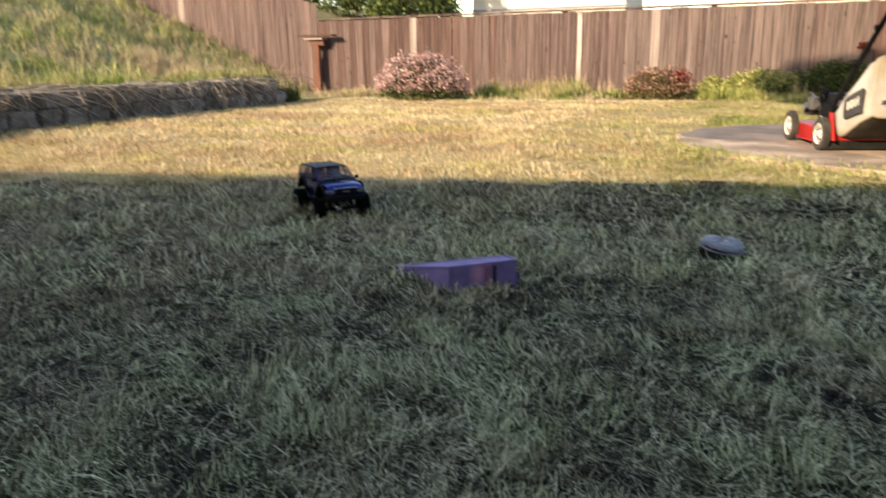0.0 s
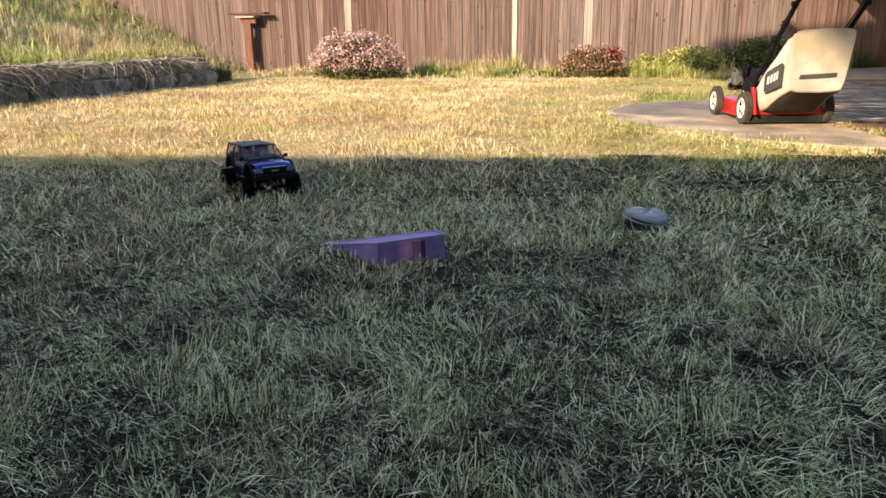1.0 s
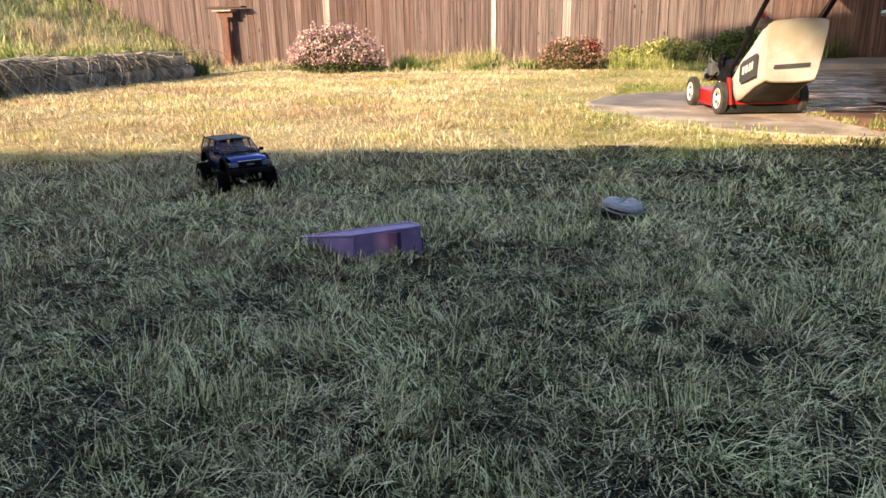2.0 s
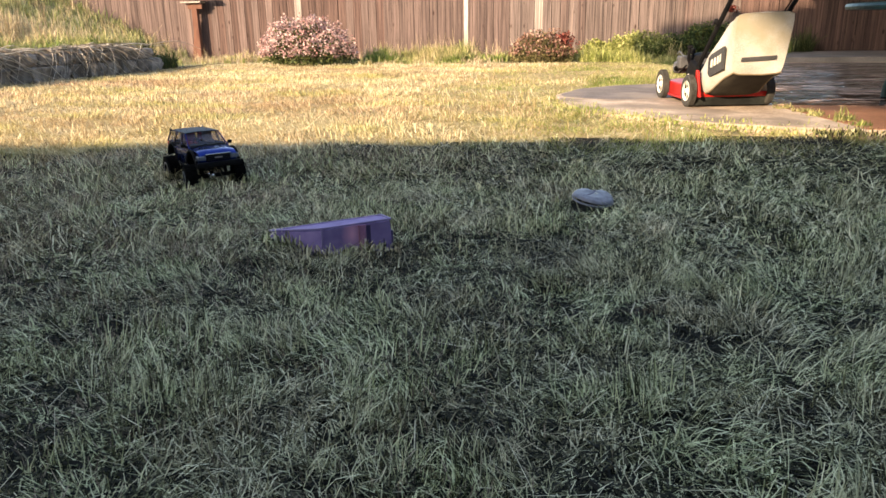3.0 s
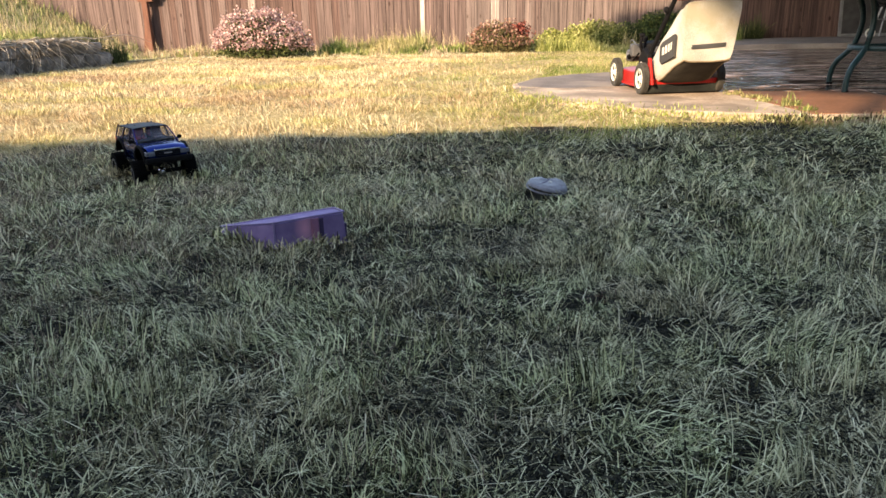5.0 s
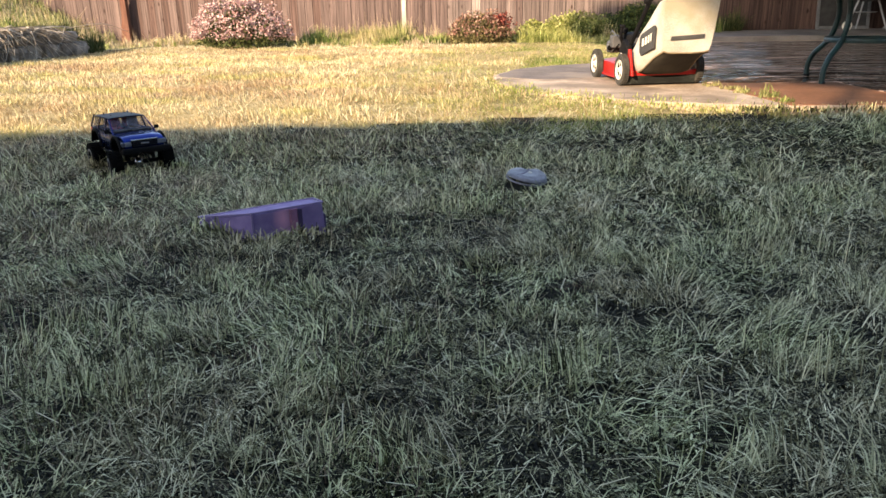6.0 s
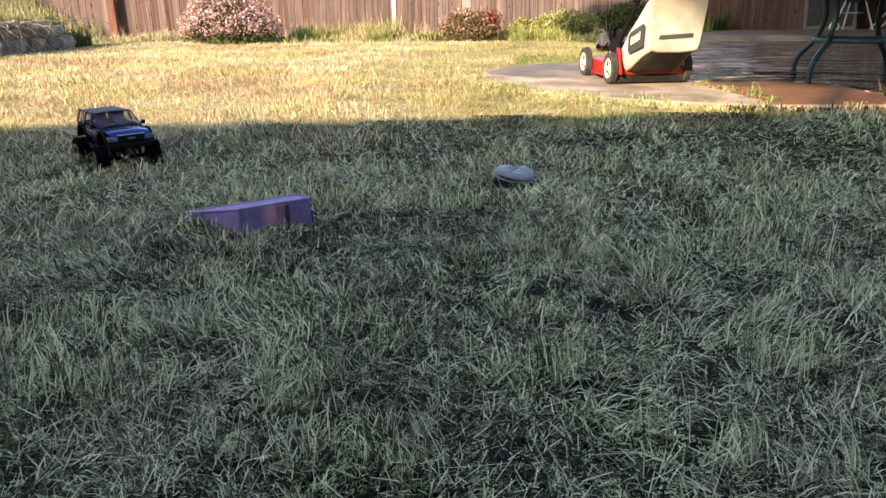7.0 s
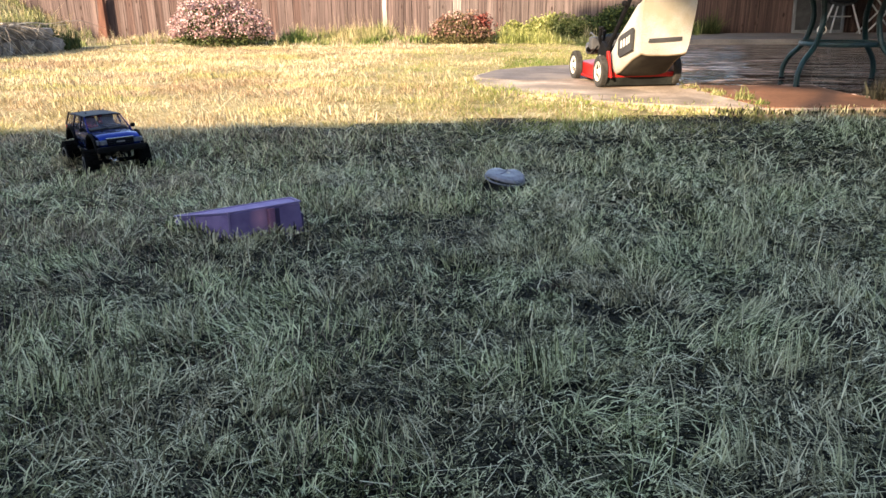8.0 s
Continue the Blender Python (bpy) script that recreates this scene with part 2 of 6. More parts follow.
M["olive_leaf"] = leafy("olive_brown_leaves", ((0.0, (0.05, 0.05, 0.022)), (0.6, (0.13, 0.115, 0.05)), (1.0, (0.26, 0.20, 0.11))), None)
M["red_leaf"] = leafy("red_leaves", ((0.0, (0.11, 0.055, 0.042)), (0.5, (0.25, 0.13, 0.10)), (1.0, (0.46, 0.32, 0.26))), None)
M["red_flower"] = leafy("red_flower", ((0.0, (0.09, 0.022, 0.018)), (0.6, (0.20, 0.05, 0.042)), (1.0, (0.34, 0.11, 0.09))), None)
M["tree_leaf"] = leafy("tree_leaves", ((0.0, (0.02, 0.04, 0.015)), (0.7, (0.06, 0.09, 0.03)), (1.0, (0.20, 0.22, 0.06))), None)


# ---- helpers of this scene ----
def part(name, bm, material, parent=None, label="", at=None):
    me = bpy.data.meshes.new(name)
    bm.to_mesh(me)
    bm.free()
    ob = new(name, me)
    if material:
        me.materials.append(M[material] if isinstance(material, str) else material)
    if at is not None:
        ob.matrix_local = at
    if parent:
        ob.parent = parent
    if label:
        ob["label"] = label
    return ob


def thing(name, at, label, category, group="", kind=""):
    ob = new(name)
    ob.empty_display_size = 0.05
    ob.matrix_world = at
    return tagged(ob, label, category, group, kind)


def smooth(ob, angle=35):
    ob.data.shade_smooth()
    ob.data.set_sharp_from_angle(angle=radians(angle))
    return ob


def box_bm(sx, sy, sz, at=(0, 0, 0), bevel=0.0, segments=1):
    bm = bmesh.new()
    bmesh.ops.create_cube(bm, size=1.0, matrix=Matrix.Translation(at) @ Matrix.Diagonal((sx, sy, sz, 1)))
    if bevel:
        bmesh.ops.bevel(bm, geom=bm.edges[:], offset=bevel, segments=segments, affect="EDGES", profile=0.5)
    return bm


def prism_bm(outline, axis, lo, hi, bevel=0.0, segments=2):
    """A closed outline in two axes, drawn out along the third."""
    bm = bmesh.new()
    def point(u, v, w):
        return {"x": (w, u, v), "y": (u, w, v), "z": (u, v, w)}[axis]
    a = [bm.verts.new(point(u, v, lo)) for u, v in outline]
    b = [bm.verts.new(point(u, v, hi)) for u, v in outline]
    bm.faces.new(a[::-1])
    bm.faces.new(b)
    for i in range(len(a)):
        j = (i + 1) % len(a)
        bm.faces.new((a[i], a[j], b[j], b[i]))
    bmesh.ops.recalc_face_normals(bm, faces=bm.faces[:])
    if bevel:
        bmesh.ops.bevel(bm, geom=bm.edges[:], offset=bevel, segments=segments, affect="EDGES", profile=0.5)
    return bm


def lathe_bm(profile, n=32, axis="z"):
    """A profile of (radius, height) turned round an axis."""
    bm = bmesh.new()
    rings = []
    for r, h in profile:
        ring = []
        for i in range(n):
            a = 2 * math.pi * i / n
            u, v = r * math.cos(a), r * math.sin(a)
            ring.append(bm.verts.new({"z": (u, v, h), "y": (u, h, v), "x": (h, u, v)}[axis]))
        rings.append(ring)
    for p, q in zip(rings, rings[1:]):
        for i in range(n):
            j = (i + 1) % n
            bm.faces.new((p[i], p[j], q[j], q[i]))
    bmesh.ops.remove_doubles(bm, verts=bm.verts[:], dist=1e-6)
    bmesh.ops.recalc_face_normals(bm, faces=bm.faces[:])
    return bm


def tube_bm(points, radius, n=10, caps=True, radii=None):
    """A round bar that follows points."""
    bm = bmesh.new()
    pts = [Vector(p) for p in points]
    rings = []
    up = Vector((0.31, 0.17, 0.93)).normalized()
    for i, p in enumerate(pts):
        d = (pts[min(i + 1, len(pts) - 1)] - pts[max(i - 1, 0)]).normalized()
        u = d.cross(up).normalized()
        v = d.cross(u).normalized()
        r = radii[i] if radii else radius
        rings.append([bm.verts.new(p + r * (math.cos(2 * math.pi * k / n) * u + math.sin(2 * math.pi * k / n) * v)) for k in range(n)])
    for a, b in zip(rings, rings[1:]):
        for k in range(n):
            bm.faces.new((a[k], a[(k + 1) % n], b[(k + 1) % n], b[k]))
    if caps:
        bm.faces.new(rings[0][::-1])
        bm.faces.new(rings[-1])
    bmesh.ops.recalc_face_normals(bm, faces=bm.faces[:])
    return bm


def curve_points(points, steps=8):
    """A soft line through points (Catmull-Rom)."""
    p = [Vector(q) for q in points]
    p = [2 * p[0] - p[1]] + p + [2 * p[-1] - p[-2]]
    out = []
    for a, b, c, d in zip(p, p[1:], p[2:], p[3:]):
        for i in range(steps):
            t = i / steps
            out.append(0.5 * (2 * b + (c - a) * t + (2 * a - 5 * b + 4 * c - d) * t * t + (3 * b - a - 3 * c + d) * t ** 3))
    return out + [p[-2]]


def add_bm(bm, other):
    me = bpy.data.meshes.new("joining")
    other.to_mesh(me)
    other.free()
    bm.from_mesh(me)
    bpy.data.meshes.remove(me)
    return bm


def mesh_from(name, verts, quads, tris, material):
    """A large mesh straight from arrays."""
    me = bpy.data.meshes.new(name)
    nv, nq, nt = len(verts), len(quads), len(tris)
    me.vertices.add(nv)
    me.vertices.foreach_set("co", np.asarray(verts, np.float32).ravel())
    me.loops.add(4 * nq + 3 * nt)
    me.loops.foreach_set("vertex_index", np.concatenate((np.asarray(quads, np.int32).ravel(), np.asarray(tris, np.int32).ravel())).astype(np.int32))
    me.polygons.add(nq + nt)
    me.polygons.foreach_set("loop_start", np.concatenate((np.arange(nq) * 4, 4 * nq + np.arange(nt) * 3)).astype(np.int32))
    me.update(calc_edges=True)
    me.validate()
    me.materials.append(M[material] if isinstance(material, str) else material)
    return new(name, me)


rng = np.random.default_rng(7)


def soft_noise(x, y, scale, seed=0):
    """Smooth value noise, 0 to 1, for arrays."""
    g = np.random.default_rng(100 + seed).random((64, 64))
    u, v = np.asarray(x) / scale + 500, np.asarray(y) / scale + 500
    i, j = np.floor(u).astype(int), np.floor(v).astype(int)
    fu, fv = u - i, v - j
    fu, fv = fu * fu * (3 - 2 * fu), fv * fv * (3 - 2 * fv)
    a, b = g[i % 64, j % 64], g[(i + 1) % 64, j % 64]
    c, d = g[i % 64, (j + 1) % 64], g[(i + 1) % 64, (j + 1) % 64]
    return (a * (1 - fu) + b * fu) * (1 - fv) + (c * (1 - fu) + d * fu) * fv


def step(a, b, v):
    t = np.clip((np.asarray(v, float) - a) / (b - a), 0, 1)
    return t * t * (3 - 2 * t)


FENCE_Y, WALL_X, WALL_END = 13.1, -6.35, 9.45


def ground_z(x, y):
    """The lie of the land: a lawn that rises gently, a shelf behind the block wall and the slope above it."""
    x, y = np.asarray(x, float), np.asarray(y, float)
    lawn = 0.11 * step(3.0, 4.85, y) + 0.037 * step(-4.2, -6.2, x) * step(3.2, 5.5, y)
    shelf = 0.44 - 0.34 * step(9.2, 10.6, y)
    edge = WALL_X - 0.16 - 1.2 * step(9.3, 10.5, y) * 0.5
    k = step(0, 1, (edge - x) / (0.06 + 1.3 * step(9.2, 10.2, y)) + 0.5)
    hill = 0.43 * np.maximum(0, -8.15 - x)
    hill = hill * (1 - 0.3 * step(13, 16, -x))
    return lawn * (1 - k) + k * (shelf + hill)


def straw_past_shade(x, y):
    """Straw share of the lawn; the change of tone is set on the shadow edge."""
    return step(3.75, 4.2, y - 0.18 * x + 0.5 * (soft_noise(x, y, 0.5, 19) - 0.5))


def blades(name, xy, length, width, lean, material, root=-0.03, curl=0.6, flow=None, blunt=0.35, straight=False):
    """Grass blades as ribbons, stiff or bent in two segments: length and lean for each blade."""
    n = len(xy)
    x, y = xy[:, 0], xy[:, 1]
    z = ground_z(x, y) + root
    a = rng.random(n) * 2 * np.pi if flow is None else flow
    out = np.stack((np.cos(a), np.sin(a), np.zeros(n)), 1)
    w = a + np.pi / 2 + rng.normal(0, 0.7, n)
    side = np.stack((np.cos(w), np.sin(w), np.zeros(n)), 1) * (width / 2)[:, None]
    base = np.stack((x, y, z), 1)
    l1 = lean * (1 - curl * 0.5)
    l2 = np.minimum(lean * (1 + curl), 1.75)
    up = np.array((0, 0, 1.0))
    mid = base + (length * 0.5)[:, None] * (np.sin(l1)[:, None] * out + np.cos(l1)[:, None] * up)
    tip = mid + (length * 0.5)[:, None] * (np.sin(l2)[:, None] * out + np.cos(l2)[:, None] * up)
    if straight:
        tip = base + length[:, None] * (np.sin(lean)[:, None] * out + np.cos(lean)[:, None] * up)
        verts = np.stack((base - side, base + side, tip + side * blunt, tip - side * blunt), 1).reshape(-1, 3)
        return mesh_from(name, verts, np.arange(n)[:, None] * 4 + np.arange(4), np.zeros((0, 3), int), material)
    if blunt == 0:
        verts = np.stack((base - side, base + side, mid - side * 0.85, mid + side * 0.85, tip), 1).reshape(-1, 3)
        k = np.arange(n)[:, None] * 5
        return mesh_from(name, verts, k + np.array((0, 1, 3, 2)), k + np.array((2, 3, 4)), material)
    verts = np.stack((base - side, base + side, mid - side * 0.9, mid + side * 0.9, tip - side * blunt, tip + side * blunt), 1).reshape(-1, 3)
    k = np.arange(n)[:, None] * 6
    quads = np.concatenate((k + np.array((0, 1, 3, 2)), k + np.array((2, 3, 5, 4))), 0)
    return mesh_from(name, verts, quads, np.zeros((0, 3), int), material)


# ---- the ground ----
gx = np.concatenate((np.linspace(-900, -60, 8), np.linspace(-40, -15, 14), np.linspace(-14, 8, 177), np.linspace(9, 40, 14), np.linspace(60, 900, 8)))
gy = np.concatenate((np.linspace(-900, -60, 8), np.linspace(-40, -4, 12), np.linspace(-3, 15, 145), np.linspace(16, 40, 12), np.linspace(60, 900, 8)))
GX, GY = np.meshgrid(gx, gy, indexing="ij")
GZ = ground_z(GX, GY) - 0.035 + 0.02 * (soft_noise(GX, GY, 0.35, 1) - 0.5) * (np.abs(GX) < 15)
GZ = np.where(GX < -20, np.minimum(GZ, 3.2), GZ)
PAD = [(-0.47, 5.75), (-0.36, 5.40), (-0.23, 5.15), (0.10, 4.84), (0.29, 4.70), (0.60, 4.52), (0.97, 4.43), (1.25, 4.36), (1.9, 4.42), (9.0, 5.6), (9.0, 12.2), (1.1, 11.9), (1.0, 8.6), (0.55, 7.5), (-0.1, 7.1), (-0.40, 6.75), (-0.54, 6.2)]


def in_pad(x, y):
    inside = np.zeros(np.shape(x), bool)
    for (x1, y1), (x2, y2) in zip(PAD, PAD[1:] + PAD[:1]):
        if y1 != y2:
            inside ^= ((y1 > y) != (y2 > y)) & (x < (x2 - x1) * (y - y1) / (y2 - y1) + x1)
    return inside


GZ = np.where(in_pad(GX, GY), np.minimum(GZ, 0.02), GZ)
nx, ny = len(gx), len(gy)
idx = np.arange(nx * ny).reshape(nx, ny)
quads = np.stack((idx[:-1, :-1], idx[1:, :-1], idx[1:, 1:], idx[:-1, 1:]), -1).reshape(-1, 4)
ground = mesh_from("ground", np.stack((GX, GY, GZ), -1).reshape(-1, 3), quads, np.zeros((0, 3), int), "soil")
ground.data.shade_smooth()
ground.data.materials.append(M["thatch"])
face_x, face_y = GX[:-1, :-1].ravel() + 0.06, GY[:-1, :-1].ravel() + 0.06
# pale thatch starts past the shadow edge, dark soil keeps the shaded side
dry = (straw_past_shade(face_x, face_y) + 0.4 * (soft_noise(face_x, face_y, 0.2, 51) - 0.5) > 0.6) & (face_y - 0.19 * face_x > 4.25) & (face_x > WALL_X) & (face_y < 14)
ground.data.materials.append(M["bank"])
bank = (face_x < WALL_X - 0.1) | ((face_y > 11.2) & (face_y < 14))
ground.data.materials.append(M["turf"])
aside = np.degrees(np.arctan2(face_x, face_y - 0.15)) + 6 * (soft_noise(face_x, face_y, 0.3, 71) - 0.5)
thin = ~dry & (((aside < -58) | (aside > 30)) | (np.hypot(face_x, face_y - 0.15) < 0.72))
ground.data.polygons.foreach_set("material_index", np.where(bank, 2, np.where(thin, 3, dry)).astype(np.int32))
tagged(ground, "soil blackened to deepen gap shade, and thatch under the lawn", "ground", kind="structure")

pad = part("patio", prism_bm(PAD, "z", -0.06, 0.105, 0.012, 2), "concrete")
tagged(pad, "worn tan concrete patio, wet in places", "patio", kind="structure")

# ---- the unseen house behind, added to close the place and shade the near lawn ----
HOUSE_TURN = 8.7
EAVE_Z = 3.2


def house():
    # eave line: the lawn's shadow edge carried back along the light
    reach = EAVE_Z / TE
    ox, oy = 0.0 - reach * LX, 4.31 - reach * LY
    h = thing("house", pose(ox, oy, 0, 0, 0, HOUSE_TURN), "plain brown house wall with a dark low roof", "house", kind="structure")
    part("wall", box_bm(34, 0.25, 3.1, (4, -0.75, 1.5)), "wall", h)
    part("roof", prism_bm([(0, EAVE_Z - 0.12), (0, EAVE_Z), (-5.5, EAVE_Z + 0.9), (-11, EAVE_Z), (-11, EAVE_Z - 0.12)], "x", -13, 21), "roof", h)
    part("wall", box_bm(34, 0.25, 3.1, (4, -10.3, 1.5)), "wall", h)
    # unseen wing that closes the patio; wall and cover on posts block sky light
    w = thing("unseen_shade_wing", pose(0, 0, 0), "unseen wall and roofs added to shade the fence and patio", "house", kind="structure")
    part("wall", box_bm(0.25, 17.0, 3.1, (7.6, 4.4, 1.5)), "wall", w)
    part("patio_cover", box_bm(6.3, 7.4, 0.14, (4.4, 9.3, 2.30)), "dark_wood", w, "unseen flat slab added to dim the patio")
    # unseen slab added over the house; its shade falls on fence foot and patio
    top = 7.6
    l = (top - 0.58) / TE
    a = Vector((0.45 - l * LX, FENCE_Y - l * LY))
    b = a - 1.6 * Vector((LX, LY))
    c, d = b + Vector((1.5, -7.3)), a + 13 * Vector((math.cos(radians(14)), math.sin(radians(14))))
    part("upper_roof", prism_bm([tuple(a), tuple(b), tuple(c), (d.x, c.y), tuple(d)], "z", top - 0.14, top), "roof", w, "unseen raised slab added to shade the fence")
    for px in (c.x + 0.4, d.x - 0.4):
        part("post", box_bm(0.1, 0.1, top - EAVE_Z - 0.3, (px, c.y + 0.4, (top + EAVE_Z + 0.3) / 2 - 0.1)), "wall", w)
    # added panel above the fence, dims the boards and what the water mirrors
    part("end_panel", box_bm(4.3, 0.05, 0.72, (5.4, 12.98, 1.87)), "dark_wood", w, "unseen panel added to darken the fence and the reflections")
    for px, py in ((7.3, 6.8), (7.3, 12.6)):
        part("post", box_bm(0.1, 0.1, 2.18, (px, py, 1.14)), "wall", w)


house()


# ---- the fence ----
def fence():
    f = thing("fence", pose(0, FENCE_Y, 0), "weathered brown wooden board fence", "fence", kind="structure")
    shapes = []
    for v in range(5):
        r = random.Random(v)
        bm = box_bm(1, 0.018, 1, (0, 0, 0.5))
        bmesh.ops.bevel(bm, geom=[e for e in bm.edges if abs(e.verts[0].co.z - e.verts[1].co.z) > 0.5], offset=0.0045, segments=1, affect="EDGES")
        me = bpy.data.meshes.new("board")
        bm.to_mesh(me)
        bm.free()
        me.materials.append(M["fence"])
        shapes.append(me)
    light, red = [m.copy() for m in shapes], [m.copy() for m in shapes]
    for group, mat in ((light, "fence_light"), (red, "fence_red_and_shade")):
        for m in group:
            m.materials[0] = M[mat]
    pale = shapes[0].copy()
    pale.materials[0] = M["fence_pale"]
    r = random.Random(3)

    def board(x, w, z0, z1, me):
        ob = new("board", me)
        ob.parent = f
        ob.location = (x, r.uniform(-0.004, 0.004), z0)
        ob.scale = (w, 1, z1 - z0)
        ob.rotation_euler = (r.gauss(0, 0.002), r.gauss(0, 0.0005), r.gauss(0, 0.014))
    x = -8.04
    while x < 9.5:
        w = r.choice((0.138, 0.138, 0.14, 0.136))
        # right of 1.6 the darker red wood stands in for deep shade
        me = r.choice(red if x > 1.6 else light if x > -2.2 and r.random() < 0.8 else red if x < -4.4 and r.random() < 0.85 else shapes)
        if any(abs(x + w / 2 - p) < 0.07 for p in (-5.92, -1.53)):
            me = pale
        board(x + w / 2, w, 0.02, 1.47 + r.uniform(-0.008, 0.008), me)
        x += w + r.choice((0.001, 0.003, 0.004, 0.006, 0.009))
    x = -8.05
    while x > -14.5:
        w = r.choice((0.138, 0.14, 0.142))
        base = float(ground_z(x - w / 2, FENCE_Y)) - 0.08
        top = 1.72 + 0.30 * (-8.05 - x) + 0.1
        board(x - w / 2, w, base, top + r.uniform(-0.01, 0.01), r.choice(shapes) if r.random() < 0.9 else pale)
        x -= w + r.choice((0.001, 0.003, 0.004, 0.006))
    part("cap_rail", box_bm(17.5, 0.10, 0.03, (0.73, 0.0, 1.50), 0.004), "fence", f, "weathered top rail")
    part("batten", box_bm(0.075, 0.014, 1.30, (-2.80, -0.018, 0.80), 0.003), "pale_batten", f, "narrow pale batten")
    part("rail", box_bm(17.5, 0.04, 0.09, (0.73, 0.032, 0.35)), "fence", f)
    part("rail", box_bm(17.5, 0.04, 0.09, (0.73, 0.032, 1.30)), "fence", f)
    # added dark sheets that give the gaps between boards their shade
    for px in (-8.04, -5.6, -3.15, -0.7, 1.75, 4.2, 6.65):
        part("backing", box_bm(2.43, 0.008, 1.42, (px + 1.22, 0.019, 0.75)), "gap", f)
    for k in range(6):
        px = -8.06 - 1.1 * k
        z0, z1 = float(ground_z(px - 0.55, FENCE_Y)) - 0.3, 1.66 + 0.30 * (-8.05 - px)
        part("backing", box_bm(1.09, 0.008, z1 - z0, (px - 0.55, 0.019, (z0 + z1) / 2)), "gap", f)
    for px in (-8.0, -5.55, -3.1, -0.65, 1.8, 4.25, 6.7, 9.15):
        part("post", box_bm(0.09, 0.09, 1.6, (px, 0.10, 0.7), 0.004), "fence", f)


# ---- the block wall ----
def block_wall():
    w = thing("retaining_wall", pose(WALL_X, 0, 0), "low wall of rough grey concrete blocks holding back the slope", "retaining wall", kind="structure")
    meshes = []
    for v in range(6):
        r = random.Random(40 + v)
        bm = box_bm(0.24, 0.288, 0.166, (0, 0, 0.085), 0.016, 1)
        bmesh.ops.subdivide_edges(bm, edges=[e for e in bm.edges if e.calc_length() > 0.1], cuts=1)
        for vt in bm.verts:
            if vt.co.x > 0.08:
                vt.co.x += r.uniform(-0.030, 0.030)
            vt.co.y += r.uniform(-0.004, 0.004)
            vt.co.z += r.uniform(-0.003, 0.003)
        me = bpy.data.meshes.new("block")
        bm.to_mesh(me)
        bm.free()
        me.materials.append(M["block"])
        meshes.append(me)
    r = random.Random(9)
    for course in range(2):
        y = WALL_END - 0.2 - (0.15 if course % 2 else 0) - 0.03 * course
        while y > 2.3:
            ob = new("block", r.choice(meshes))
            ob.parent = w
            ob.location = (-0.12 - 0.02 * course + r.uniform(-0.008, 0.008), y, float(ground_z(-4.0, y)) + 0.005 + course * 0.172)
            ob.rotation_euler = (r.gauss(0, 0.01), r.gauss(0, 0.01), r.gauss(0, 0.02))
            ob.scale.z = 1.0 if course == 0 else 0.80
            y -= 0.300


def stalks(name, count, seed, start, reach, radius, label):
    """Dry stems that hang over or lean, as thin three-sided tubes in one mesh."""
    r = random.Random(seed)
    verts, quads = [], []
    for _ in range(count):
        p = Vector(start(r))
        pts = reach(r, p)
        base = len(verts)
        rad = radius * r.uniform(0.6, 1.4)
        for i, q in enumerate(pts):
            k = rad * (1 - 0.7 * i / (len(pts) - 1))
            for a in (0, 2.1, 4.2):
                verts.append((q[0] + k * math.cos(a), q[1] + k * math.sin(a) * 0.8, q[2] + k * math.sin(a)))
        for i in range(len(pts) - 1):
            for a in range(3):
                b = (a + 1) % 3
                quads.append((base + 3 * i + a, base + 3 * i + b, base + 3 * i + 3 + b, base + 3 * i + 3 + a))
    return tagged(mesh_from(name, np.array(verts), np.array(quads), np.zeros((0, 3), int), "stalk"), label, "dry stems", kind="stuff")


CLUSTERS = [random.Random(77).uniform(2.6, WALL_END) for _ in range(1)] + [2.9, 3.3, 3.6, 4.1, 4.5, 4.9, 5.3, 5.9, 6.3, 6.7, 7.6, 8.5]


def hang_start(r):
    y = r.choice(CLUSTERS) + r.gauss(0, 0.22)
    return (WALL_X - r.uniform(-0.02, 0.3), min(y, WALL_END + 0.25), 0.43 + r.uniform(0, 0.05))


def hang_reach(r, p):
    """Some stems trail along the top, some fall stiffly down the face."""
    dy = r.gauss(0.08, 0.36)
    if r.random() < 0.45:
        dy *= 1.5
        q = [p, p + Vector((r.uniform(-0.05, 0.12), dy * 0.5, r.uniform(-0.02, 0.05))), p + Vector((r.uniform(-0.05, 0.16), dy, r.uniform(-0.10, 0.03)))]
    else:
        far, drop, lift = r.uniform(0.03, 0.22), r.uniform(0.12, 0.42), r.uniform(-0.03, 0.02)
        q = [p + Vector((-0.12, -dy * 0.3, 0)), p + Vector((0.06, dy * 0.2, lift)), p + Vector((far * 0.6 + 0.08, dy * 0.55, -drop * r.uniform(0.25, 0.6))), p + Vector((far + 0.08, dy, -drop))]
    return curve_points(q, 3)


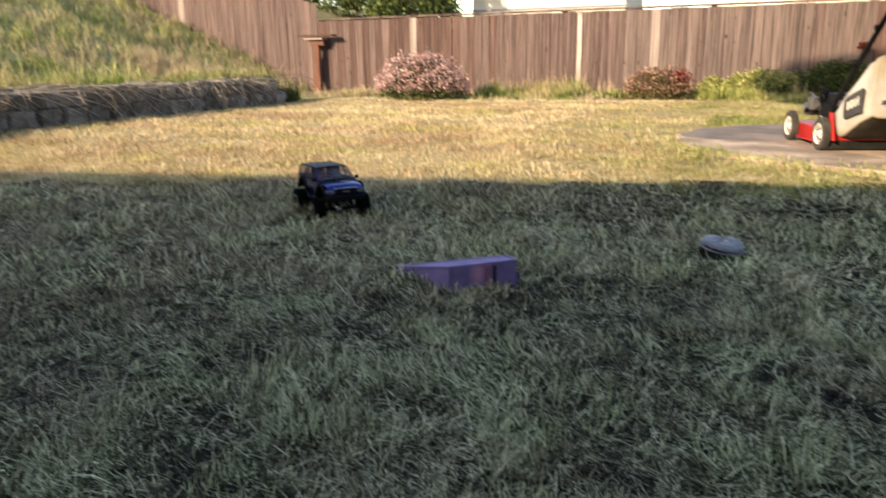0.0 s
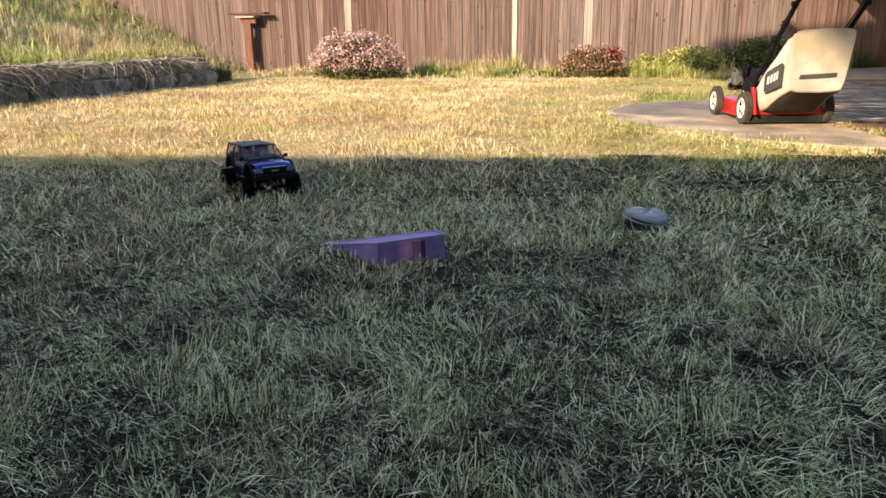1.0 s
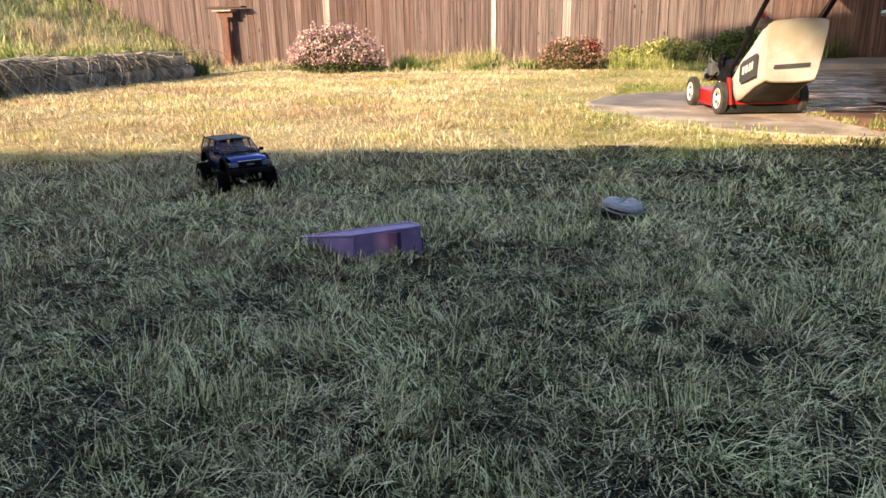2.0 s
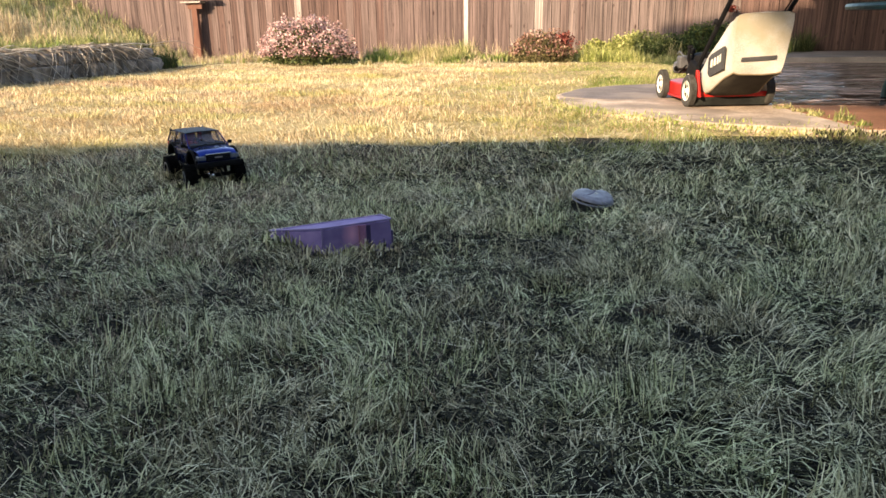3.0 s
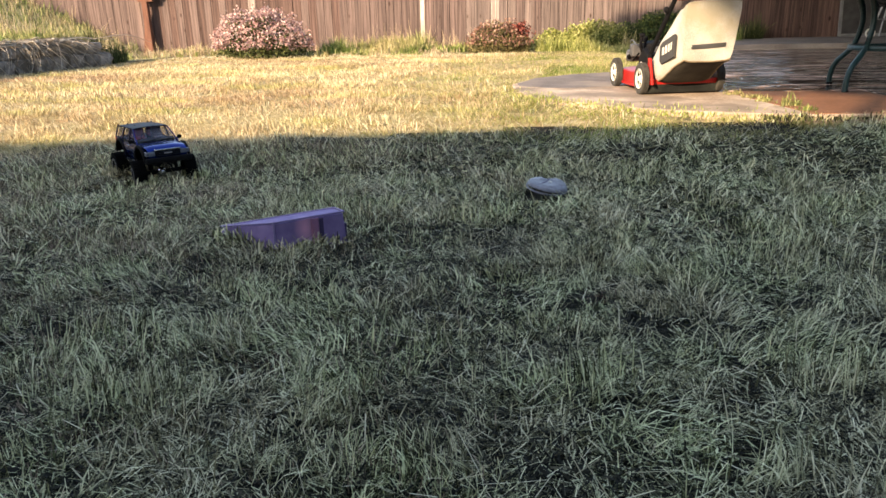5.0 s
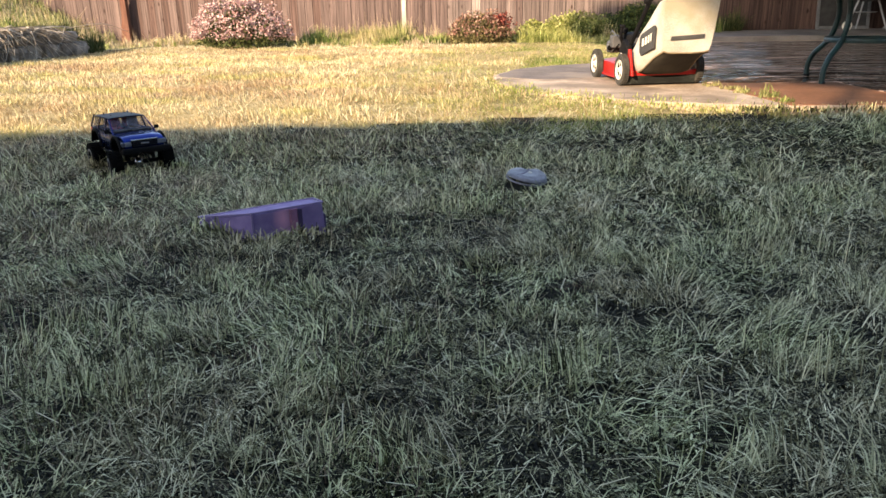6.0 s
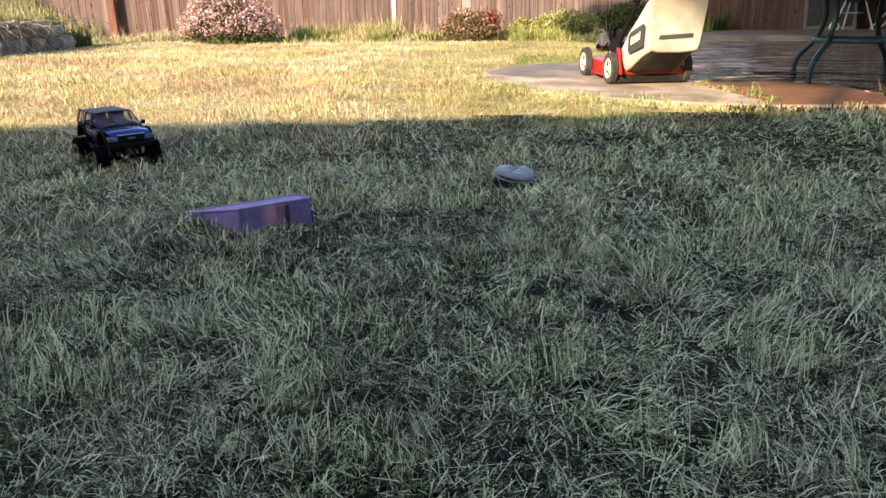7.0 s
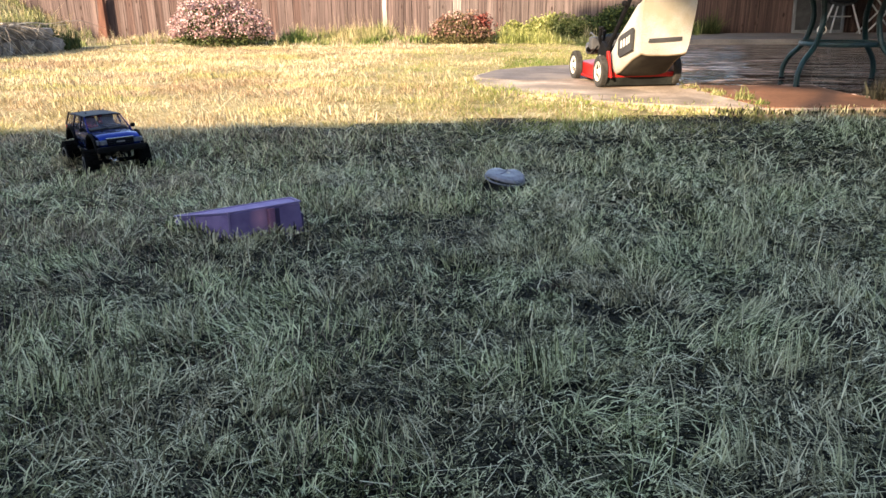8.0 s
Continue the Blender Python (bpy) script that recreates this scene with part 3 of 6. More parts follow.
# ---- shrubs ----
def shrub(name, at, rx, ry, rz, seed, leaf, flower, n_leaf, n_flower, label, category):
    """Many small leaves and blossoms on stems, in an uneven dome."""
    r = np.random.default_rng(seed)
    s = thing(name, pose(*at), label, category)
    bm = bmesh.new()
    rr = random.Random(seed)
    for _ in range(26):
        a, e = rr.uniform(0, 6.28), rr.uniform(0.25, 1.35)
        tip = Vector((rx * 0.8 * math.cos(a) * math.cos(e), ry * 0.8 * math.sin(a) * math.cos(e), rz * 0.85 * math.sin(e)))
        add_bm(bm, tube_bm([(0.05 * math.cos(a), 0.05 * math.sin(a), -0.03), tip * 0.5 + Vector((0, 0, 0.04)), tip], 0.006, 5, radii=[0.012, 0.007, 0.003]))
    part("stems", bm, "bark", s)

    def scatter(n, size, lo, hi, flat, low=-0.08):
        a = r.random(n) * 2 * np.pi
        e = np.arcsin(low + (1 - low) * r.random(n))
        lump = 0.78 + 0.34 * soft_noise(a * 1.9 + seed, e * 2.3, 0.55, seed) 
        d = lo + (hi - lo) * r.random(n) ** 0.5
        p = np.stack((rx * np.cos(a) * np.cos(e), ry * np.sin(a) * np.cos(e), rz * np.sin(e) + 0.03), 1) * (d * lump)[:, None]
        p += r.normal(0, 0.012, p.shape)
        p[:, 2] = np.maximum(p[:, 2], 0.0)
        u = r.normal(size=(n, 3))
        u /= np.linalg.norm(u, axis=1)[:, None]
        v = np.cross(u, r.normal(size=(n, 3)))
        v /= np.linalg.norm(v, axis=1)[:, None]
        k = (size * r.uniform(0.6, 1.3, n))[:, None]
        w = np.cross(u, v)
        verts = np.stack((p - u * k, p - v * k * flat + w * k * 0.25, p + u * k, p + v * k * flat + w * k * 0.25), 1).reshape(-1, 3)
        return verts, np.arange(n)[:, None] * 4 + np.arange(4)
    v, q = scatter(n_leaf, 0.022, 0.35, 0.97, 0.5)
    o = mesh_from("leaves", v, q, np.zeros((0, 3), int), leaf)
    o.parent = s
    v, q = scatter(n_flower, 0.017, 0.82, 1.05, 0.9, 0.22)
    o = mesh_from("blossoms", v, q, np.zeros((0, 3), int), flower)
    o.parent = s
    return s


# ---- the ramp and the disc ----
M["slot"] = surface("dark_purple_plastic", (0.05, 0.035, 0.10), (0.07, 0.05, 0.13), 9, 60, 0.4, 0.05)
# pinkish tone that paints the sheen of light on the rib
M["faded"] = surface("faded_purple_plastic", (0.25, 0.12, 0.24), (0.36, 0.17, 0.27), 14, 60, 0.3, 0.04)
M["letter"] = surface("pale_print", (0.50, 0.48, 0.42), (0.62, 0.60, 0.54), 30, 150, 0.7, 0.0)


def pink_sheen_plastic():
    """Purple moulded plastic, a pink sheen of light painted in one soft blotch beside the rib."""
    m, n, l, b = nodes_of("purple_plastic_with_pink_sheen")
    tc, dist, warp = n.new("ShaderNodeTexCoord"), n.new("ShaderNodeVectorMath"), n.new("ShaderNodeTexNoise")
    mp = n.new("ShaderNodeMapping")
    mp.inputs["Location"].default_value = (-0.100 / 0.046, 0, -0.080 / 0.095)
    mp.inputs["Scale"].default_value = (1 / 0.046, 1 / 0.05, 1 / 0.095)
    l.new(tc.outputs["Object"], mp.inputs[0])
    dist.operation = "LENGTH"
    l.new(mp.outputs[0], dist.inputs[0])
    warp.inputs["Scale"].default_value, warp.inputs["Detail"].default_value = 22, 6
    l.new(tc.outputs["Object"], warp.inputs["Vector"])
    add = n.new("ShaderNodeMath")
    add.operation = "MULTIPLY_ADD"
    add.inputs[1].default_value = 0.5
    l.new(warp.outputs["Fac"], add.inputs[0])
    l.new(dist.outputs["Value"], add.inputs[2])
    sheen_mask = ramp_node(n, ((0.30, (0.9, 0.9, 0.9)), (1.0, (0, 0, 0))))
    l.new(add.outputs[0], sheen_mask.inputs[0])
    tone = ramp_node(n, ((0.35, (0.185, 0.135, 0.31)), (0.65, (0.255, 0.198, 0.40))))
    l.new(warp.outputs["Fac"], tone.inputs[0])
    mc = n.new("ShaderNodeMix")
    mc.data_type = "RGBA"
    l.new(sheen_mask.outputs[0], mc.inputs[0])
    l.new(tone.outputs[0], mc.inputs[6])
    mc.inputs[7].default_value = (0.66, 0.34, 0.52, 1)
    l.new(mc.outputs[2], b.inputs["Base Color"])
    b.inputs["Roughness"].default_value, b.inputs["Specular IOR Level"].default_value = 0.6, 0.10
    return m


def purple_ramp():
    g = thing("purple_ramp", pose(-0.859, 2.16, -0.036, 0, 0, 33.0), "upturned purple plastic bin used as a jump ramp on the grass", "ramp")
    # x along the tall front wall, y away from it and down the slope
    W = 0.231
    bm = bmesh.new()
    lo = [(0, 0, 0), (W, 0, 0), (0.224, 0.072, 0), (-0.140, 0.250, 0)]
    hi = [(0.005, 0.005, 0.103), (W - 0.006, 0.005, 0.113), (0.209, 0.064, 0.113), (-0.132, 0.240, 0.050)]
    a = [bm.verts.new(p) for p in lo]
    b = [bm.verts.new(p) for p in hi]
    bm.faces.new(a[::-1])
    bm.faces.new((b[0], b[1], b[2]))
    bm.faces.new((b[0], b[2], b[3]))
    for i in range(4):
        j = (i + 1) % 4
        bm.faces.new((a[i], a[j], b[j], b[i]))
    bmesh.ops.recalc_face_normals(bm, faces=bm.faces[:])
    bmesh.ops.bevel(bm, geom=bm.edges[:], offset=0.006, segments=3, affect="EDGES")
    shell = smooth(part("shell", bm, pink_sheen_plastic(), g))
    top = [Vector(p) + Vector((0, 0, 0.0005)) for p in hi]
    for i in range(4):
        part("rim", tube_bm([top[i], top[(i + 1) % 4]], 0.0032, 8), "purple", shell)
    part("groove", prism_bm([(0.118, 0.004), (0.121, -0.003), (0.126, -0.0055), (0.136, -0.0055), (0.141, -0.003), (0.145, 0.004)], "z", 0.0, 0.104, 0.001), "faded", shell, "moulded rib with a painted pink sheen")
    part("slot", box_bm(0.013, 0.004, 0.096, (0.151, 0.0015, 0.053)), "slot", shell, "dark moulded slot")
    part("side_lug", box_bm(0.010, 0.04, 0.045, (W - 0.001, 0.034, 0.05), 0.003), "slot", shell, "dark side lug")
    part("corner_rib", tube_bm([(0.001, 0.0, 0.0), (0.005, 0.004, 0.102)], 0.0035, 8), "purple", shell)
    part("sticker", box_bm(0.006, 0.002, 0.022, (0.138, -0.005, 0.050), 0.0005), "letter", shell, "small pale scuffed mark")


def flying_disc():
    d = thing("flying_disc", pose(-0.073, 2.97, 0.019, 9, 6, 20), "scuffed grey-blue plastic flying disc lying bent in the grass", "disc")
    bm = lathe_bm([(0, 0.009), (0.03, 0.009), (0.033, 0.0102), (0.050, 0.0102), (0.053, 0.0088), (0.066, 0.0085), (0.074, 0.0055), (0.0785, -0.001), (0.0785, -0.004), (0.075, -0.004), (0.072, 0.002), (0.064, 0.0055), (0, 0.006)], 56)
    for v in bm.verts:
        # the edge is kinked on one side and the plate slightly warped
        v.co.z -= 0.016 * math.exp(-((v.co.x - 0.02) / 0.022) ** 2) * max(0.0, v.co.y / 0.0785) ** 2
        v.co.z += 1.1 * v.co.x * v.co.y
    plate = smooth(part("plate", bm, "disc", d), 50)
    ring = lathe_bm([(0.0775, -0.009), (0.0805, -0.010), (0.0815, -0.013), (0.0795, -0.016), (0.0765, -0.015), (0.0775, -0.009)], 56)
    smooth(part("rim", ring, "disc", d, "loose rounded rim"))
    part("scuff", tube_bm(curve_points([(-0.05, -0.03, 0.0095), (-0.01, 0.0, 0.0092), (0.02, 0.045, 0.0095)], 5), 0.0022, 6), "slot", plate, "dark scuffed groove")
    part("hub", lathe_bm([(0, 0.0115), (0.006, 0.011), (0.008, 0.009), (0, 0.009)], 16), "letter", plate, "small pale moulded knob").location = (0.012, 0.006, 0)


purple_ramp()
flying_disc()
shrub("flowering_shrub", (-4.94, 11.1, 0.07), 0.84, 0.6, 0.70, 5, "shrub_leaf", "blossom", 7000, 6500, "rounded shrub covered in small pink-white blossom", "shrub")
red_bush = shrub("red_shrub", (-1.30, 11.75, 0.08), 0.54, 0.40, 0.43, 8, "olive_leaf", "red_leaf", 4200, 1600, "low shrub with reddish flowers and dark leaves", "shrub")
cluster = np.random.default_rng(92)
heads = cluster.normal(size=(260, 1, 3)) * (0.075, 0.07, 0.05) + (0.33, -0.12, 0.34) + cluster.normal(size=(260, 4, 3)) * 0.016
mesh_from("red_blossoms", heads.reshape(-1, 3), np.arange(1040).reshape(260, 4), np.zeros((0, 3), int), "red_flower").parent = red_bush
shrub("weed_mound", (0.14, 12.45, 0.05), 0.64, 0.42, 0.40, 14, "mound_leaf", "mound_leaf", 5200, 2600, "mound of yellow-green leafy weeds before the fence", "weeds")
shrub("weed_mound", (-0.52, 12.55, 0.05), 0.26, 0.24, 0.30, 15, "mound_leaf", "mound_leaf", 1700, 700, "small olive-green leafy weed before the fence", "weeds")
bush = shrub("shaded_bush", (1.18, 12.5, 0.06), 0.72, 0.42, 0.50, 12, "shrub_leaf", "tree_leaf", 6000, 5200, "dark green bush in the shade of the fence", "bush")
part("flower_stalk", tube_bm(curve_points([(0.12, 0.1, 0.2), (0.27, 0.30, 0.5), (0.32, 0.38, 0.74)], 4), 0.006, 6), "bark", bush)
pick = np.random.default_rng(91)
petal = pick.normal(size=(150, 1, 3)) * (0.045, 0.03, 0.026) + (0.32, 0.38, 0.75) + pick.normal(size=(150, 4, 3)) * 0.014
mesh_from("flower_head", petal.reshape(-1, 3), np.arange(600).reshape(150, 4), np.zeros((0, 3), int), "red_flower").parent = bush
fence()
block_wall()
stalks("hanging_stems", 900, 21, hang_start, hang_reach, 0.0066, "dry pale stems hanging over the block wall")

# ---- the toy truck ----
M["blue"] = surface("blue_paint", (0.0045, 0.026, 0.18), (0.006, 0.034, 0.23), 20, 200, 0.19, 0.0, metal=0.9)
M["dark_blue"] = surface("dark_blue_paint", (0.005, 0.007, 0.020), (0.008, 0.011, 0.028), 20, 200, 0.55, 0.0)
M["black"] = surface("black_rubber", (0.003, 0.003, 0.003), (0.007, 0.007, 0.007), 20, 120, 0.85, 0.3)
M["trim"] = surface("black_plastic", (0.006, 0.006, 0.007), (0.012, 0.012, 0.013), 20, 120, 0.6, 0.05)
M["rim"] = surface("grey_metal", (0.20, 0.20, 0.21), (0.30, 0.30, 0.31), 20, 120, 0.4, 0.05, metal=0.7)
M["chrome"] = surface("bright_metal", (0.42, 0.42, 0.45), (0.55, 0.55, 0.58), 20, 120, 0.22, 0.0, metal=0.9)
M["lamp_glass"] = surface("lamp_glass", (0.06, 0.07, 0.10), (0.20, 0.22, 0.27), 60, 200, 0.2, 0.1)
M["red_cloth"] = surface("red_plastic", (0.42, 0.05, 0.05), (0.58, 0.10, 0.09), 20, 90, 0.6, 0.1)
M["tan_cloth"] = surface("tan_plastic", (0.55, 0.42, 0.38), (0.70, 0.58, 0.54), 20, 90, 0.6, 0.1)
M["red"] = surface("red_paint", (0.27, 0.009, 0.009), (0.36, 0.015, 0.013), 8, 80, 0.35, 0.02)
M["cream"] = surface("cream_bag_cloth", (0.30, 0.287, 0.25), (0.49, 0.477, 0.445), 6, 150, 0.9, 0.5, spots=(0.31, 0.27, 0.19))
M["dusty_rubber"] = surface("dusty_rubber", (0.022, 0.021, 0.019), (0.07, 0.066, 0.06), 14, 120, 0.9, 0.3)
M["flap"] = surface("dirty_flap_rubber", (0.010, 0.011, 0.010), (0.032, 0.034, 0.031), 9, 90, 0.9, 0.3, spots=(0.012, 0.012, 0.012))
M["bag_base"] = surface("dark_bag_base", (0.020, 0.017, 0.014), (0.050, 0.044, 0.035), 8, 120, 0.9, 0.3)
M["engine_grey"] = surface("grey_engine_plastic", (0.035, 0.035, 0.037), (0.085, 0.085, 0.088), 10, 120, 0.5, 0.1)
M["piping"] = surface("brown_stained_piping", (0.11, 0.08, 0.05), (0.24, 0.19, 0.125), 12, 90, 0.9, 0.3)
M["charcoal"] = surface("charcoal_cloth", (0.030, 0.030, 0.032), (0.06, 0.06, 0.062), 8, 150, 0.8, 0.3)
M["white"] = surface("white_plastic", (0.66, 0.64, 0.60), (0.78, 0.76, 0.72), 12, 90, 0.45, 0.05, spots=(0.50, 0.47, 0.40))
M["green_metal"] = surface("green_painted_metal", (0.005, 0.021, 0.024), (0.013, 0.048, 0.052), 12, 90, 0.4, 0.05)
M["white_metal"] = surface("pale_metal", (0.28, 0.285, 0.30), (0.45, 0.455, 0.47), 12, 90, 0.4, 0.05)
M["dull_metal"] = surface("dull_metal", (0.10, 0.103, 0.112), (0.18, 0.185, 0.195), 12, 90, 0.55, 0.05)
M["enamel"] = surface("black_enamel", (0.012, 0.012, 0.014), (0.02, 0.02, 0.022), 12, 90, 0.25, 0.02)


for dark in ("black", "trim", "flap"):
    M[dark].node_tree.nodes["Principled BSDF"].inputs["Specular IOR Level"].default_value = 0.03


def glass(name, tint, alpha):
    m, n, l, b = nodes_of(name)
    b.inputs["Base Color"].default_value = (*tint, 1)
    b.inputs["Roughness"].default_value = 0.08
    t = n.new("ShaderNodeBsdfTransparent")
    t.inputs[0].default_value = (0.92, 0.93, 0.94, 1)
    ms = n.new("ShaderNodeMixShader")
    ms.inputs[0].default_value = alpha
    l.new(t.outputs[0], ms.inputs[1])
    l.new(b.outputs[0], ms.inputs[2])
    l.new(ms.outputs[0], n["Material Output"].inputs[0])
    return m


M["glass"] = glass("clear_window", (0.10, 0.11, 0.17), 0.20)


def sheet_bm(corners, thick):
    """A flat pane through corners, with thickness."""
    bm = bmesh.new()
    p = [Vector(c) for c in corners]
    n = (p[1] - p[0]).cross(p[2] - p[0]).normalized() * thick / 2
    a = [bm.verts.new(q - n) for q in p]
    b = [bm.verts.new(q + n) for q in p]
    bm.faces.new(a[::-1])
    bm.faces.new(b)
    for i in range(len(p)):
        j = (i + 1) % len(p)
        bm.faces.new((a[i], a[j], b[j], b[i]))
    bmesh.ops.recalc_face_normals(bm, faces=bm.faces[:])
    return bm


def arc(cx, cz, r, a0, a1, n):
    return [(cx + r * math.cos(radians(a0 + (a1 - a0) * i / n)), cz + r * math.sin(radians(a0 + (a1 - a0) * i / n))) for i in range(n + 1)]


def toy_tyre():
    bm = lathe_bm([(0.030, -0.022), (0.036, -0.0255), (0.050, -0.026), (0.0565, -0.022), (0.0572, -0.01), (0.0572, 0.01), (0.0565, 0.022), (0.050, 0.026), (0.036, 0.0255), (0.030, 0.022), (0.030, -0.022)], 36, "x")
    for k in range(26):
        a = 2 * math.pi * k / 26
        for s in (-1, 1):
            t = a + (0.5 if s > 0 else 0) * 2 * math.pi / 26
            add_bm(bm, lug_bm(s, t))
    return bm


def lug_bm(s, t):
    bm = box_bm(0.024, 0.0085, 0.006, (s * 0.0135, 0, 0.0586))
    bmesh.ops.rotate(bm, verts=bm.verts[:], cent=(0, 0, 0), matrix=Matrix.Rotation(t, 3, "X"))
    return bm


def truck_shell(axle):
    """The truck's lower body as a closed skin: columns along the length, rows up each flank, a crowned top."""
    bm = bmesh.new()
    n, rows, across = 72, 7, 10
    cols = []
    for i in range(n + 1):
        y = -0.235 + 0.463 * i / n
        low = 0.124 if abs(y) < axle else 0.134
        for ay in (axle, -axle):
            if abs(y - ay) < 0.069:
                low = max(low, 0.126 + math.sqrt(0.069 ** 2 - (y - ay) ** 2) * 0.93)
        top = 0.200 if y < 0.10 else 0.200 - 0.006 * (y - 0.10) / 0.128 - 0.014 * max(0.0, (y - 0.185) / 0.043) ** 2
        wide = 0.096 - 0.013 * max(0.0, (y - 0.10) / 0.128) ** 1.6 - 0.005 * max(0.0, (-0.19 - y) / 0.045) ** 2
        side = []
        for r in range(rows + 1):
            z = low + (top - low) * r / rows
            t = (z - 0.124) / 0.076
            crease = 0.0014 if 0.50 < t < 0.66 else 0.0
            side.append((wide * (1 - 0.035 * (1 - t) ** 2 - 0.085 * max(0.0, (t - 0.66) / 0.34) ** 2) + crease, y, z))
        right = [bm.verts.new(p) for p in side]
        left = [bm.verts.new((-x, yy, z)) for x, yy, z in side]
        edge = side[-1][0]
        crown = 0.0065 if y > 0.10 else 0.0
        deck = [bm.verts.new((edge * (1 - 2 * k / across), y, top + crown * (1 - (1 - 2 * k / across) ** 4))) for k in range(1, across)]
        cols.append((right, left, [right[-1]] + deck + [left[-1]]))
    for (r0, l0, d0), (r1, l1, d1) in zip(cols, cols[1:]):
        for k in range(rows):
            bm.faces.new((r0[k], r1[k], r1[k + 1], r0[k + 1]))
            bm.faces.new((l0[k], l0[k + 1], l1[k + 1], l1[k]))
        for k in range(across):
            bm.faces.new((d0[k], d1[k], d1[k + 1], d0[k + 1]))
        bm.faces.new((r0[0], l0[0], l1[0], r1[0])).material_index = 1
    for right, left, deck in (cols[0], cols[-1]):
        bm.faces.new(right + deck[1:-1] + left[::-1])
    bmesh.ops.recalc_face_normals(bm, faces=bm.faces[:])
    return bm


def roof_skin(x0, y0, y1, z):
    """A thin crowned roof panel whose edges roll down."""
    bm = bmesh.new()
    n, m = 14, 14
    layers = []
    for drop in (0.0, 0.005):
        grid = []
        for i in range(n + 1):
            u = 2 * i / n - 1
            row = []
            for j in range(m + 1):
                v = 2 * j / m - 1
                lift = 0.0045 * (1 - abs(u) ** 3) + 0.003 * (1 - abs(v) ** 5)
                row.append(bm.verts.new((x0 * u, (y0 + y1) / 2 + (y0 - y1) / 2 * v, z - 0.003 + lift - drop + 0.005 * v)))
            grid.append(row)
        layers.append(grid)
    a, b = layers
    for i in range(n):
        for j in range(m):
            bm.faces.new((a[i][j], a[i + 1][j], a[i + 1][j + 1], a[i][j + 1]))
            bm.faces.new((b[i][j], b[i][j + 1], b[i + 1][j + 1], b[i + 1][j]))
    ring = [(i, 0) for i in range(n)] + [(n, j) for j in range(m)] + [(i, m) for i in range(n, 0, -1)] + [(0, j) for j in range(m, 0, -1)]
    for (i, j), (k, l) in zip(ring, ring[1:] + ring[:1]):
        bm.faces.new((a[i][j], b[i][j], b[k][l], a[k][l]))
    bmesh.ops.recalc_face_normals(bm, faces=bm.faces[:])
    return bm


def toy_truck():
    g = thing("toy_truck", pose(-1.875, 3.15, -0.030, 0, 0, -131), "blue toy off-road truck with oversized black tyres standing in the grass", "toy car")
    AX = 0.148
    # lower body: rounded flanks with wheel arches, crowned bonnet and a tapered nose
    body = smooth(part("body", truck_shell(AX), "blue", g), 38)
    body.data.materials.append(M["trim"])
    for xx in (-0.045, 0.045):
        part("bonnet_crease", tube_bm([(xx, 0.112, 0.2045), (xx * 0.95, 0.16, 0.2025), (xx * 0.9, 0.20, 0.1990)], 0.0018, 6), "blue", body)
    # cabin: roof, pillars and panes
    zb, zr = 0.200, 0.257
    base = {"y0": 0.104, "y1": -0.230, "x": 0.089}
    roof = {"y0": 0.022, "y1": -0.210, "x": 0.073}
    r = smooth(part("roof", roof_skin(roof["x"] + 0.004, roof["y0"] + 0.006, roof["y1"] - 0.006, zr), "dark_blue", body))
    for yy in (-0.16, -0.05):
        for xx in (-0.045, 0.045):
            part("body_clip", tube_bm([(xx, yy, zr - 0.001), (xx, yy, zr + 0.009)], 0.0022, 8), "trim", r)

    def edge(y_base, y_roof, s, w=0.008, mat="blue", name="pillar"):
        """A flat body-coloured pillar, a little thicker than the glass."""
        xb, xr = s * (base["x"] + 0.0005), s * (roof["x"] + 0.0015)
        part(name, sheet_bm([(xb, y_base + w / 2, zb), (xb, y_base - w / 2, zb), (xr, y_roof - w / 2, zr), (xr, y_roof + w / 2, zr)], 0.004), mat, body)
    for s in (-1, 1):
        edge(base["y0"], roof["y0"], s, 0.011)
        edge(-0.012, -0.018, s, 0.011)
        edge(-0.128, -0.104, s, 0.016)
        edge(base["y1"], roof["y1"], s, 0.014)
        for n0, n1, m0, m1 in ((0.097, -0.010, 0.018, -0.014), (-0.014, -0.122, -0.022, -0.098), (-0.134, -0.226, -0.110, -0.209)):
            part("side_window", sheet_bm([(s * base["x"], n0, zb), (s * base["x"], n1, zb), (s * roof["x"], m1, zr - 0.004), (s * roof["x"], m0, zr - 0.004)], 0.0012), "glass", body)
        part("belt_trim", tube_bm([(s * 0.0895, 0.10, zb), (s * 0.0895, -0.23, zb)], 0.0025, 6), "trim", body)
        mir = part("mirror", box_bm(0.020, 0.010, 0.016, (s * 0.106, 0.080, 0.212), 0.003), "trim", body)
        part("mirror_arm", tube_bm([(s * 0.088, 0.083, 0.205), (s * 0.10, 0.081, 0.209)], 0.003, 6), "trim", mir)
        for yy in (-0.005, -0.105):
            part("door_handle", box_bm(0.004, 0.018, 0.005, (s * 0.0945, yy, 0.184), 0.001), "chrome", body)
        for yy in (0.088, -0.012, -0.112):
            part("door_seam", box_bm(0.0016, 0.0016, 0.060, (s * 0.0955, yy, 0.158)), "trim", body)
        part("rock_slider", tube_bm([(s * 0.093, 0.075, 0.117), (s * 0.093, -0.075, 0.117)], 0.004, 8), "trim", g)
        for ay in (AX, -AX):
            pts = [(s * 0.096, p[0], p[1]) for p in arc(ay, 0.128, 0.069, 5, 175, 12)]
            part("fender_flare", tube_bm(pts, 0.0065, 8), "trim", body)
